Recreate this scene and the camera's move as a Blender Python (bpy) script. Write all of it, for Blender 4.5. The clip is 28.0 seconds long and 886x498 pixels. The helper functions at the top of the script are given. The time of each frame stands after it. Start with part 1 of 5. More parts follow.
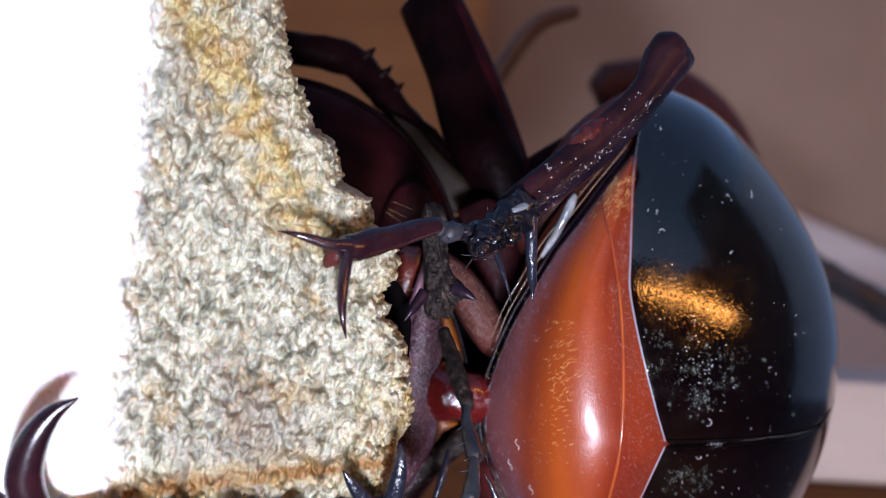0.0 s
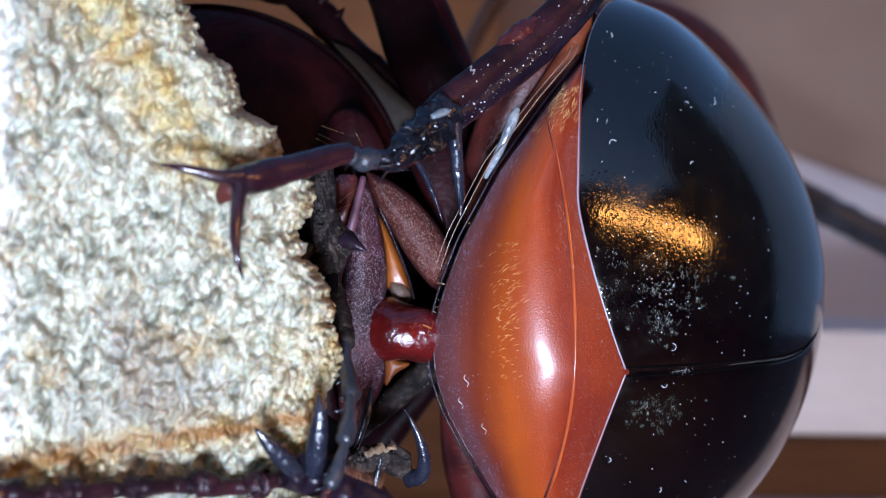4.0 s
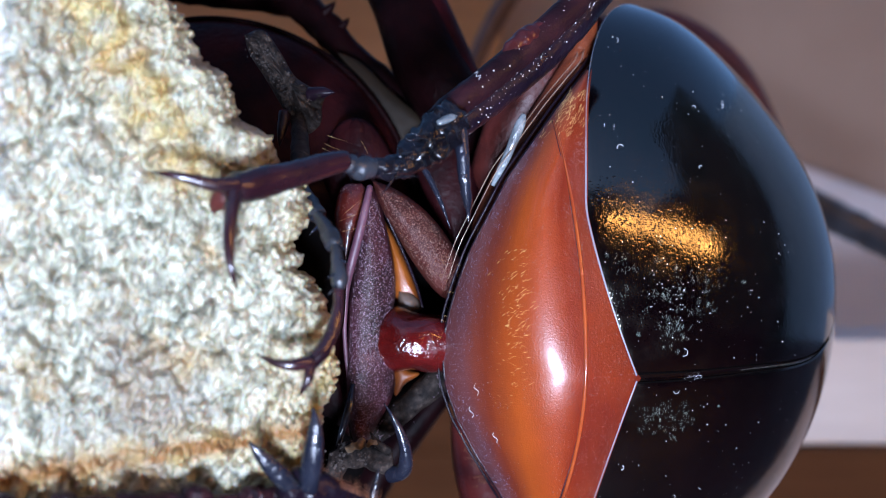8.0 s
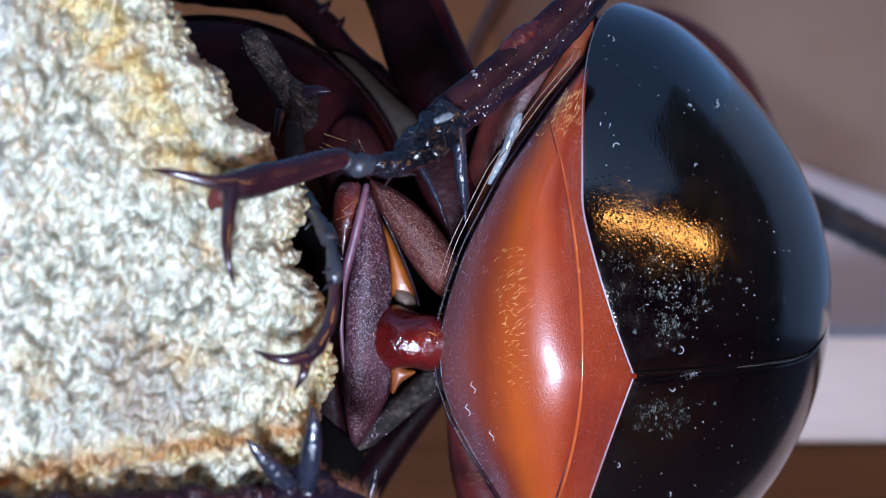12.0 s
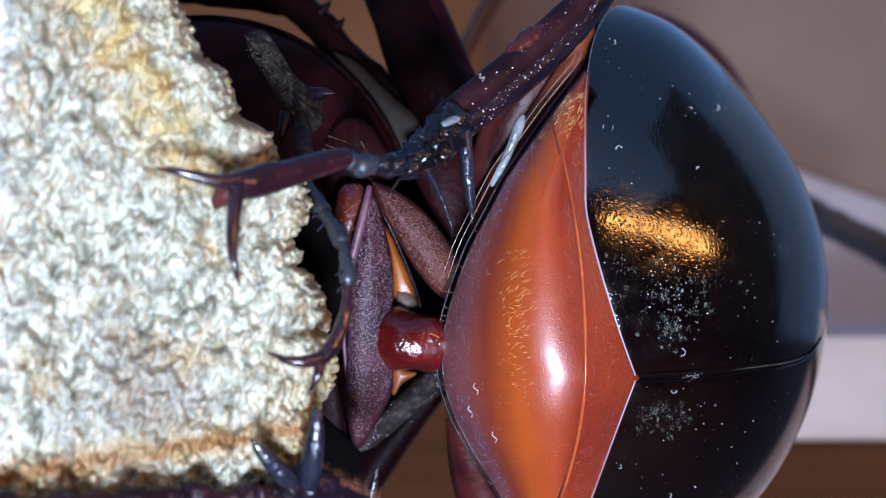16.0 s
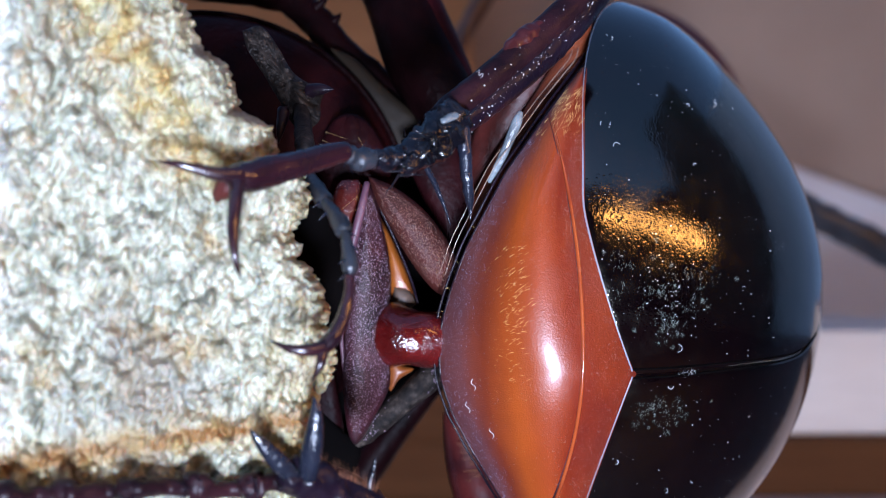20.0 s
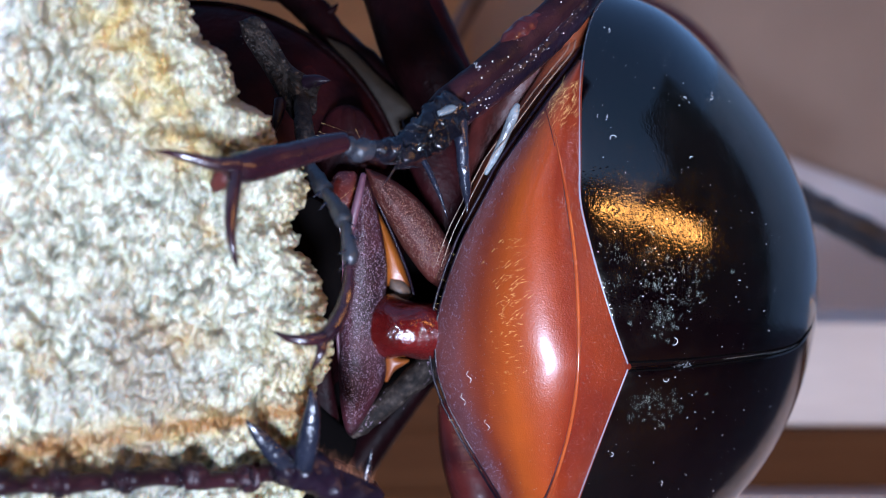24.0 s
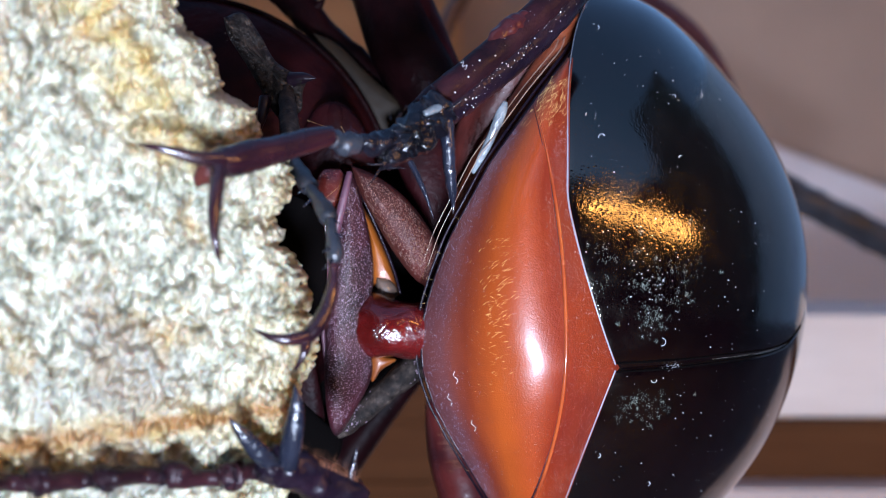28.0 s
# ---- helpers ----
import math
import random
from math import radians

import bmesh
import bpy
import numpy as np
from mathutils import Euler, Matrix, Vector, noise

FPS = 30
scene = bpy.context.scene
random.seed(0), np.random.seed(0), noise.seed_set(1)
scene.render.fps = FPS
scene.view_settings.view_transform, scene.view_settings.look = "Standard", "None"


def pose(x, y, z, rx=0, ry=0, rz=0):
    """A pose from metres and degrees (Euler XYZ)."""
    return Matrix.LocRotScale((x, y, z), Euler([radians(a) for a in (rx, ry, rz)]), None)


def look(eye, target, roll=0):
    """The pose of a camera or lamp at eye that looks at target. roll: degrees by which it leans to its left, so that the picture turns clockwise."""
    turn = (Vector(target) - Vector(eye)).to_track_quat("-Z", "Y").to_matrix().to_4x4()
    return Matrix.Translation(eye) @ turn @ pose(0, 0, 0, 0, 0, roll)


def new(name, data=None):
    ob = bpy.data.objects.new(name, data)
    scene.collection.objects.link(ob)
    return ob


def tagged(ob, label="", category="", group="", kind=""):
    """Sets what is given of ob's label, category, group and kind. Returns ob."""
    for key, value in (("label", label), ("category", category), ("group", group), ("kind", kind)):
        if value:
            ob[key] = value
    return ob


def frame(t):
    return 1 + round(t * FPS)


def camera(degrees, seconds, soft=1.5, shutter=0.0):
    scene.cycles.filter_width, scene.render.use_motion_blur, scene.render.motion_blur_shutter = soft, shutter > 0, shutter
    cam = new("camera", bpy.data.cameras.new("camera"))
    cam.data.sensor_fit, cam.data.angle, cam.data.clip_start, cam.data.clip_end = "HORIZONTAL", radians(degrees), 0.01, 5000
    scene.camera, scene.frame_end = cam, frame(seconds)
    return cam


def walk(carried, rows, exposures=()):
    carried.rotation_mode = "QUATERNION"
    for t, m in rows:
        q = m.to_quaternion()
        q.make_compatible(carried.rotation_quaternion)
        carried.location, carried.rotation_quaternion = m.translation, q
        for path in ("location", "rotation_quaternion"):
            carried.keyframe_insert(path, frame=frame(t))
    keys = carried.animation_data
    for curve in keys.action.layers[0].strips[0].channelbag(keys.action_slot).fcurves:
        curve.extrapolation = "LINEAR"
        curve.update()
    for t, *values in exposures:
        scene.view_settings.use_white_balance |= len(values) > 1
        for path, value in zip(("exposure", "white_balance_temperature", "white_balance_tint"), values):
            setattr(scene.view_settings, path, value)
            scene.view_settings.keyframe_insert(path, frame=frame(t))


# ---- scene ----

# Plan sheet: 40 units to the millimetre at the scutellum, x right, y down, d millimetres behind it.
REACH = 0.05385
EYE_HEIGHT = 0.12


def plan(x, y, d):
    s = (1 + d / (REACH * 1000)) / 40000
    return Vector(((x - 784) * s, REACH + d / 1000, EYE_HEIGHT - (y - 441) * s))


# ---- camera ----
cam = camera(40, 28.0, soft=0.75)
cam.data.dof.use_dof = True
cam.data.dof.focus_distance = 0.0532
cam.data.dof.aperture_fstop = 64


def eye(x, y, z, pitch, yaw, roll):
    """Millimetres from the camera's resting place, degrees of pitch, yaw and roll."""
    turn = Euler((0, 0, radians(yaw))).to_matrix() @ Euler((radians(pitch), 0, 0)).to_matrix() @ Euler((0, radians(roll), 0)).to_matrix()
    return Matrix.Translation((x / 1000, y / 1000, EYE_HEIGHT + z / 1000)) @ turn.to_4x4() @ pose(0, 0, 0, 90)


CAMERA_ROWS = [
    (0, -5.34, -4.72, 3.19, -0.10, -2.44, -3.58),
    (0.5, -5.53, -3.64, 2.93, -0.22, -2.83, -4.04),
    (1, -5.51, -4.19, 3.42, -0.79, -2.61, -4.93),
    (1.2, -5.40, -4.90, 4.06, -2.13, -2.93, -4.51),
    (1.5, -1.06, -1.26, 1.40, -1.37, -0.93, -2.17),
    (2, -0.11, -1.33, 0.88, -1.14, -0.18, -1.82),
    (2.5, -0.81, -1.11, 1.05, -1.19, -0.79, -1.90),
    (3, -0.99, -1.12, 1.03, -1.15, -0.94, -1.85),
    (3.5, -0.35, -0.79, 0.70, -0.95, -0.68, -1.37),
    (5.5, 0.37, 0.39, 0.15, -0.53, 0.14, 0.09),
    (6, 0.68, -0.02, 0.29, -0.48, 0.50, 0.04),
    (6.5, 0.30, -0.12, 0.34, -0.40, 0.23, -0.02),
    (7, 0.03, 0.08, 0.30, -0.29, -0.02, 0.01),
    (7.5, 0.29, -0.08, 0.13, -0.13, 0.24, 0.03),
    (8, 0.00, 0.00, -0.00, 0.00, 0.00, 0.00),
    (8.5, -0.23, 0.05, 0.04, -0.06, -0.22, -0.14),
    (9, -0.33, -0.03, 0.01, -0.06, -0.30, -0.11),
    (9.5, -0.60, -0.07, 0.02, -0.05, -0.54, -0.07),
    (10, -0.26, -0.18, 0.03, -0.11, -0.25, -0.12),
    (10.5, -0.14, -0.16, 0.03, -0.12, -0.21, -0.10),
    (11, 0.25, -0.25, 0.01, -0.10, 0.08, 0.09),
    (11.5, 0.05, -0.26, -0.02, -0.06, -0.10, 0.09),
    (12, -0.13, -0.13, -0.01, -0.07, -0.29, 0.05),
    (12.5, -0.02, -0.16, 0.05, -0.15, -0.18, -0.06),
    (14.5, -1.13, -0.21, 0.08, -0.09, -1.13, -0.00),
    (15, -1.07, -0.20, 0.19, -0.19, -1.10, -0.15),
    (15.5, -1.27, -0.07, 0.30, -0.21, -1.31, -0.11),
    (16, -1.25, -0.21, 0.21, -0.20, -1.29, -0.10),
    (16.5, -0.74, -0.51, 0.37, -0.30, -0.82, -0.19),
    (17, -0.64, -0.46, 0.26, -0.26, -0.78, -0.09),
    (17.5, -0.93, -0.45, 0.31, -0.31, -1.03, -0.11),
    (18, -0.99, -0.66, 0.12, -0.23, -1.07, 0.04),
    (18.5, -1.25, -0.31, 0.22, -0.34, -1.39, -0.06),
    (19, -1.45, -0.15, 0.37, -0.50, -1.61, -0.32),
    (19.5, -1.60, -0.27, 0.35, -0.48, -1.73, -0.15),
    (20, -1.60, -0.26, 0.35, -0.52, -1.76, -0.14),
    (20.5, -1.63, -0.29, 0.42, -0.59, -1.79, -0.17),
    (21, -1.89, -0.22, 0.46, -0.68, -2.02, -0.30),
    (21.5, -1.80, -0.40, 0.48, -0.72, -1.95, -0.28),
    (23.5, -1.67, -0.17, 0.47, -0.99, -2.00, -0.39),
    (24, -1.63, -0.26, 0.48, -1.03, -1.97, -0.41),
    (24.5, -2.40, -0.11, 0.66, -1.15, -2.66, -0.32),
    (25, -2.01, -0.32, 0.67, -1.25, -2.33, -0.22),
    (25.5, -2.55, -0.07, 0.47, -1.20, -3.04, -0.13),
    (26, -1.92, 0.43, 0.39, -1.59, -2.90, 0.05),
    (26.5, -1.53, 2.13, 0.59, -2.14, -3.26, -0.06),
    (27, 0.28, 0.74, 0.76, -2.20, -1.37, -0.27),
    (27.5, -1.58, 0.32, 1.18, -2.02, -2.61, -0.52),
    (28, -1.37, 0.27, 1.06, -1.66, -2.35, -0.55),
]
EXPOSURES = [(0, 0.04, 6050, 20), (1.1, 0.04, 6050, 20), (1.5, 0.08, 5950, 17), (2.1, 0.12, 5750, 15), (2.7, 0.2, 5450, 13), (3.5, 0.2, 5420, 13), (5.5, 0.28, 5330, 13), (26.2, 0.28, 5330, 13), (27, 0.47, 5480, 11), (28, 0.47, 5480, 11)]
walk(cam, [(t, eye(*row)) for t, *row in CAMERA_ROWS], EXPOSURES)

# ---- light ----
world = bpy.data.worlds.new("sky")
world.use_nodes = True
scene.world = world
sky = world.node_tree.nodes.new("ShaderNodeTexSky")
sky.sky_type = "NISHITA"
sky.sun_disc = False
sky.dust_density, sky.ozone_density = 0.6, 1.6
sky.sun_elevation, sky.sun_rotation = radians(30), radians(200)
world.node_tree.links.new(sky.outputs[0], world.node_tree.nodes["Background"].inputs[0])
world.node_tree.nodes["Background"].inputs[1].default_value = 0.12


def disc_lamp(name, at, to, size, power, colour):
    data = bpy.data.lights.new(name, "AREA")
    data.shape, data.size, data.energy, data.color = "DISK", size, power, colour
    ob = new(name, data)
    ob.matrix_world = look(at, to)
    return ob


LAMP_AT = Vector((0.005, -0.060, 0.084))
disc_lamp("torch_light", LAMP_AT, plan(700, 450, 0), 0.021, 0.315, (0.93, 0.97, 1.08))


# ---- materials ----
def material(name, base, rough=0.5, metal=0.0, coat=0.0, sheen=0.0, sss=0.0, ior=1.5):
    m = bpy.data.materials.new(name)
    m.use_nodes = True
    b = m.node_tree.nodes["Principled BSDF"]
    b.inputs["Base Color"].default_value = (*base, 1)
    b.inputs["Roughness"].default_value = rough
    b.inputs["Metallic"].default_value = metal
    b.inputs["IOR"].default_value = ior
    b.inputs["Coat Weight"].default_value = coat
    b.inputs["Coat Roughness"].default_value = 0.06
    b.inputs["Sheen Weight"].default_value = sheen
    if sss:
        b.inputs["Subsurface Weight"].default_value = sss
        b.inputs["Subsurface Radius"].default_value = (0.0006, 0.0002, 0.0001)
        b.inputs["Subsurface Scale"].default_value = 1.0
    return m


def node(m, kind, **values):
    n = m.node_tree.nodes.new(kind)
    for key, value in values.items():
        n.inputs[key.replace("_", " ")].default_value = value
    return n


def link(m, a, b):
    m.node_tree.links.new(a, b)


def coords(m, stretch=(1, 1, 1)):
    tc = node(m, "ShaderNodeTexCoord")
    mp = node(m, "ShaderNodeMapping")
    mp.inputs["Scale"].default_value = stretch
    link(m, tc.outputs["Object"], mp.inputs["Vector"])
    return mp.outputs["Vector"]


def noise_of(m, scale, detail=4, rough=0.55, stretch=(1, 1, 1), kind="ShaderNodeTexNoise"):
    n = node(m, kind)
    link(m, coords(m, stretch), n.inputs["Vector"])
    n.inputs["Scale"].default_value = scale
    if kind == "ShaderNodeTexNoise":
        n.inputs["Detail"].default_value = detail
        n.inputs["Roughness"].default_value = rough
        return n.outputs["Fac"]
    return n.outputs["Distance"]


def ramp(m, fac, stops):
    r = node(m, "ShaderNodeValToRGB")
    el = r.color_ramp.elements
    while len(el) < len(stops):
        el.new(0.5)
    for e, (p, c) in zip(el, stops):
        e.position, e.color = p, (*c, 1) if len(c) == 3 else c
    link(m, fac, r.inputs["Fac"])
    return r.outputs["Color"]


def mix(m, fac, a, b):
    n = m.node_tree.nodes.new("ShaderNodeMix")
    n.data_type = "RGBA"
    for sock, value in ((n.inputs["Factor"], fac), (n.inputs["A"], a), (n.inputs["B"], b)):
        if isinstance(value, (int, float)):
            sock.default_value = value
        elif isinstance(value, tuple):
            sock.default_value = (*value, 1)
        else:
            link(m, value, sock)
    return n.outputs["Result"]


def bump(m, height, strength, distance, after=None):
    b = node(m, "ShaderNodeBump")
    b.inputs["Strength"].default_value = strength
    b.inputs["Distance"].default_value = distance
    link(m, height, b.inputs["Height"])
    if after is not None:
        link(m, after, b.inputs["Normal"])
    return b.outputs["Normal"]


def finish(m, colour=None, normal=None, rough=None, coat_normal=None):
    b = m.node_tree.nodes["Principled BSDF"]
    if colour is not None:
        link(m, colour, b.inputs["Base Color"])
    if normal is not None:
        link(m, normal, b.inputs["Normal"])
    if rough is not None:
        link(m, rough, b.inputs["Roughness"])
    if coat_normal is not None:
        link(m, coat_normal, b.inputs["Coat Normal"])
    return m


def grey(v):
    return (v, v, v)


def chitin(name, dark, light, rough, grain, bump_mm, coat=0.5, stretch=(1, 1, 1), sss=0.0, ior=1.55):
    """Horny insect skin: two tones in soft blotches, fine pits, uneven gloss."""
    m = material(name, light, rough, coat=coat, sss=sss, ior=ior)
    colour = ramp(m, noise_of(m, 350, 5), [(0.35, dark), (0.68, light)])
    pits = noise_of(m, grain, 3, 0.6, stretch)
    gloss = ramp(m, noise_of(m, 900, 4), [(0.3, grey(max(0.03, rough - 0.07))), (0.75, grey(rough + 0.1))])
    return finish(m, colour, bump(m, pits, 0.6, bump_mm * 0.006), gloss)


BLACK = chitin("black_chitin", (0.0004, 0.0002, 0.0005), (0.0016, 0.0004, 0.0009), 0.14, 4500, 0.0035, coat=0.6, stretch=(1, 1, 2.5), ior=1.8)
ORANGE = material("orange_chitin", (0.4, 0.08, 0.02), 0.33, coat=0.2, sheen=0.015, ior=1.5)
ORANGE.node_tree.nodes["Principled BSDF"].inputs["Coat Roughness"].default_value = 0.21
DARK = chitin("dark_leg_chitin", (0.003, 0.002, 0.005), (0.013, 0.006, 0.012), 0.32, 3200, 0.012, coat=0.0, ior=1.45)
PURPLE = chitin("plum_chitin", (0.012, 0.003, 0.005), (0.06, 0.011, 0.018), 0.42, 6500, 0.03, coat=0.0)
RED = chitin("red_chitin", (0.03, 0.0018, 0.002), (0.11, 0.006, 0.005), 0.14, 2600, 0.03, coat=0.6)
BROWNISH = chitin("brown_red_chitin", (0.035, 0.007, 0.005), (0.10, 0.02, 0.014), 0.5, 6000, 0.03, coat=0.0)
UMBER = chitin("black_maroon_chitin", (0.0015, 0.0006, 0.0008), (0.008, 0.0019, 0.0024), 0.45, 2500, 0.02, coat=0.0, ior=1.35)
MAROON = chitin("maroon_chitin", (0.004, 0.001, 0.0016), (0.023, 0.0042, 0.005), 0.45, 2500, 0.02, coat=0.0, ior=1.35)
DIRTY = chitin("soiled_leg_chitin", (0.009, 0.008, 0.010), (0.045, 0.038, 0.040), 0.6, 3600, 0.03, coat=0.0)
MEMBRANE = chitin("amber_membrane", (0.13, 0.028, 0.002), (0.29, 0.08, 0.005), 0.5, 2500, 0.01, coat=0.05)
PALE_MEMBRANE = chitin("pale_membrane", (0.06, 0.04, 0.03), (0.17, 0.12, 0.09), 0.35, 2500, 0.01)
EDGE = material("bright_edge", (0.21, 0.23, 0.29), 0.35)
HAIR = material("golden_hair", (0.85, 0.55, 0.2), 0.3)
RUST_HAIR = material("rust_hair", (0.15, 0.06, 0.028), 0.4)
DUST = material("white_dust", (0.72, 0.72, 0.74), 0.8)
CLAW = chitin("claw_horn", (0.006, 0.0025, 0.005), (0.028, 0.007, 0.010), 0.24, 1800, 0.006, coat=0.15)
INK = chitin("ink_black_chitin", (0.0012, 0.0012, 0.002), (0.006, 0.0055, 0.009), 0.22, 2500, 0.03, coat=0.3, ior=1.45)
SPUR = chitin("blue_black_horn", (0.003, 0.0035, 0.007), (0.013, 0.015, 0.026), 0.24, 2500, 0.03, coat=0.35, ior=1.45)
TARSUS = chitin("blue_grey_foot_chitin", (0.008, 0.009, 0.012), (0.03, 0.033, 0.042), 0.38, 2600, 0.012, coat=0.15)
MAUVE = chitin("mauve_rim_chitin", (0.075, 0.028, 0.045), (0.13, 0.055, 0.078), 0.5, 3000, 0.008, coat=0.0)
BLOOD = chitin("dark_blood_red_chitin", (0.03, 0.003, 0.002), (0.13, 0.014, 0.008), 0.3, 3000, 0.015, coat=0.3)
GRAIN = material("lilac_granule", (0.34, 0.25, 0.31), 0.2, coat=0.6)
RED_GRAIN = material("rosy_granule", (0.30, 0.19, 0.155), 0.25, coat=0.6)
BLUE_GRAIN = material("blue_grey_granule", (0.24, 0.21, 0.30), 0.3, coat=0.4)
LIT_WINE = chitin("lit_wine_chitin", (0.006, 0.0009, 0.0016), (0.022, 0.0028, 0.005), 0.5, 2000, 0.01, coat=0.0, ior=1.35)
NECK = chitin("grey_tan_membrane", (0.008, 0.0055, 0.0035), (0.018, 0.012, 0.007), 0.55, 1500, 0.01, coat=0.0)
# Matt black for the wing seam and for shade in the recesses.
SEAM_SHADE = material("matt_black_seam_shade", (0.0016, 0.0012, 0.0012), 0.9, ior=1.1)
THIGH = chitin("deep_red_chitin", (0.014, 0.0025, 0.004), (0.06, 0.010, 0.009), 0.3, 2400, 0.006, coat=0.2)
FLANK = chitin("russet_chitin", (0.045, 0.009, 0.004), (0.14, 0.032, 0.010), 0.4, 4000, 0.02, coat=0.0)
RUSSET = chitin("wine_red_chitin", (0.028, 0.005, 0.004), (0.085, 0.017, 0.013), 0.45, 2600, 0.02, coat=0.0)
COLLAR = chitin("pale_glint_chitin", (0.12, 0.08, 0.06), (0.42, 0.30, 0.22), 0.18, 2600, 0.01, coat=0.5)
RIDGE = chitin("bright_orange_chitin", (0.20, 0.03, 0.009), (0.34, 0.07, 0.015), 0.2, 3000, 0.004, coat=1.0)
ICE = chitin("pale_blue_horn_glint", (0.02, 0.026, 0.032), (0.24, 0.27, 0.29), 0.3, 2600, 0.04, coat=0.5)
PLUM = chitin("dark_plum_chitin", (0.006, 0.0025, 0.004), (0.026, 0.008, 0.011), 0.4, 2600, 0.012, coat=0.0, ior=1.4)
SOIL = chitin("dry_soil", (0.012, 0.010, 0.009), (0.07, 0.055, 0.048), 0.8, 3000, 0.03, coat=0.0)
FAINT = chitin("light_brown_chitin", (0.10, 0.055, 0.04), (0.16, 0.095, 0.07), 0.6, 2000, 0.01, coat=0.0)
CRUMB = chitin("wood_crumb", (0.10, 0.06, 0.03), (0.30, 0.21, 0.12), 0.8, 3000, 0.04, coat=0.0)
SMUDGE = material("green_grey_dust", (0.17, 0.20, 0.17), 0.7)
GLOW = material("warm_glow", (0.8, 0.5, 0.2), 0.6)
GLOW.node_tree.nodes["Principled BSDF"].inputs["Emission Color"].default_value = (1.0, 0.42, 0.09, 1)
GLOW.node_tree.nodes["Principled BSDF"].inputs["Emission Strength"].default_value = 19.0

for dull, level in ((MAROON, 0.1), (FLANK, 0.2), (RUSSET, 0.25), (UMBER, 0.06), (LIT_WINE, 0.1), (NECK, 0.08), (DARK, 0.28), (PLUM, 0.22), (DIRTY, 0.15), (THIGH, 0.35), (PURPLE, 0.4), (BROWNISH, 0.3)):
    dull.node_tree.nodes["Principled BSDF"].inputs["Specular IOR Level"].default_value = level


finish(DIRTY, ramp(DIRTY, noise_of(DIRTY, 2600, 6, 0.65), [(0.36, (0.004, 0.003, 0.0026)), (0.5, (0.017, 0.012, 0.010)), (0.6, (0.034, 0.025, 0.020)), (0.7, (0.085, 0.065, 0.052))]),
       bump(DIRTY, noise_of(DIRTY, 4200, 5, 0.7), 0.9, 0.00012))


def scratched_black():
    """Fine lengthwise scratches in cloudy patches over the black gloss."""
    m = BLACK
    where = ramp(m, noise_of(m, 110, 3, 0.6), [(0.42, grey(0)), (0.6, grey(1))])
    scratch = noise_of(m, 2600, 3, 0.65, (1.8, 1, 0.6))
    pits = ramp(m, noise_of(m, 5200, kind="ShaderNodeTexVoronoi"), [(0.05, grey(0)), (0.42, grey(1))])
    fine = mix(m, 0.3, scratch, pits)
    split = node(m, "ShaderNodeSeparateXYZ")
    link(m, coords(m), split.inputs[0])
    front = node(m, "ShaderNodeMapRange", From_Min=0.0035, From_Max=0.0085, To_Min=1.0, To_Max=0.16)
    link(m, split.outputs["X"], front.inputs["Value"])
    band = mix(m, front.outputs["Result"], (0.0, 0.0, 0.0), where)
    flat = mix(m, band, (0.5, 0.5, 0.5), fine)
    b = m.node_tree.nodes["Principled BSDF"]
    normal = bump(m, flat, 0.6, 0.00004)
    link(m, normal, b.inputs["Normal"])
    link(m, normal, b.inputs["Coat Normal"])


scratched_black()
BLACK.node_tree.nodes["Principled BSDF"].inputs["Specular Tint"].default_value = (1.0, 0.97, 0.78, 1)
BLACK.node_tree.nodes["Principled BSDF"].inputs["Coat Roughness"].default_value = 0.1


def orange_skin():
    m = ORANGE
    geo = coords(m)
    sep = node(m, "ShaderNodeSeparateXYZ")
    link(m, geo, sep.inputs[0])
    blot = ramp(m, noise_of(m, 260, 5, 0.6, (1, 1, 0.5)), [(0.32, (0.10, 0.014, 0.007)), (0.7, (0.29, 0.050, 0.007))])
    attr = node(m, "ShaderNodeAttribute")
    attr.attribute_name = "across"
    # Mauve front edge: dust colour plus the slope's shade and sheen painted in.
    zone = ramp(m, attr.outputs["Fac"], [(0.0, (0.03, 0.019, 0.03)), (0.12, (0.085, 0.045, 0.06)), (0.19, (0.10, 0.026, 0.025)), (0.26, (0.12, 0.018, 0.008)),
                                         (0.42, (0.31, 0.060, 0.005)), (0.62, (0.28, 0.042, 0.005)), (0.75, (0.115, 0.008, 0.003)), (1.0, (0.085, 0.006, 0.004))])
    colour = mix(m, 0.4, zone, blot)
    normal = bump(m, noise_of(m, 12000, 2, 0.6), 0.5, 0.00004)
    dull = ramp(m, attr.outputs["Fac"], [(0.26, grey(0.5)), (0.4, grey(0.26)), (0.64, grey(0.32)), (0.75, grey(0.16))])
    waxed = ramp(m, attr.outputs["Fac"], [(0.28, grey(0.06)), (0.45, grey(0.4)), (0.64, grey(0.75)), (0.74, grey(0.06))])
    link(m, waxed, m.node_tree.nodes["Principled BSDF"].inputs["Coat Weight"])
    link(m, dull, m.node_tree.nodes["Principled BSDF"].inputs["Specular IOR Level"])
    gloss = ramp(m, noise_of(m, 1200, 4), [(0.3, grey(0.30)), (0.75, grey(0.42))])
    finish(m, colour, normal, gloss)


orange_skin()


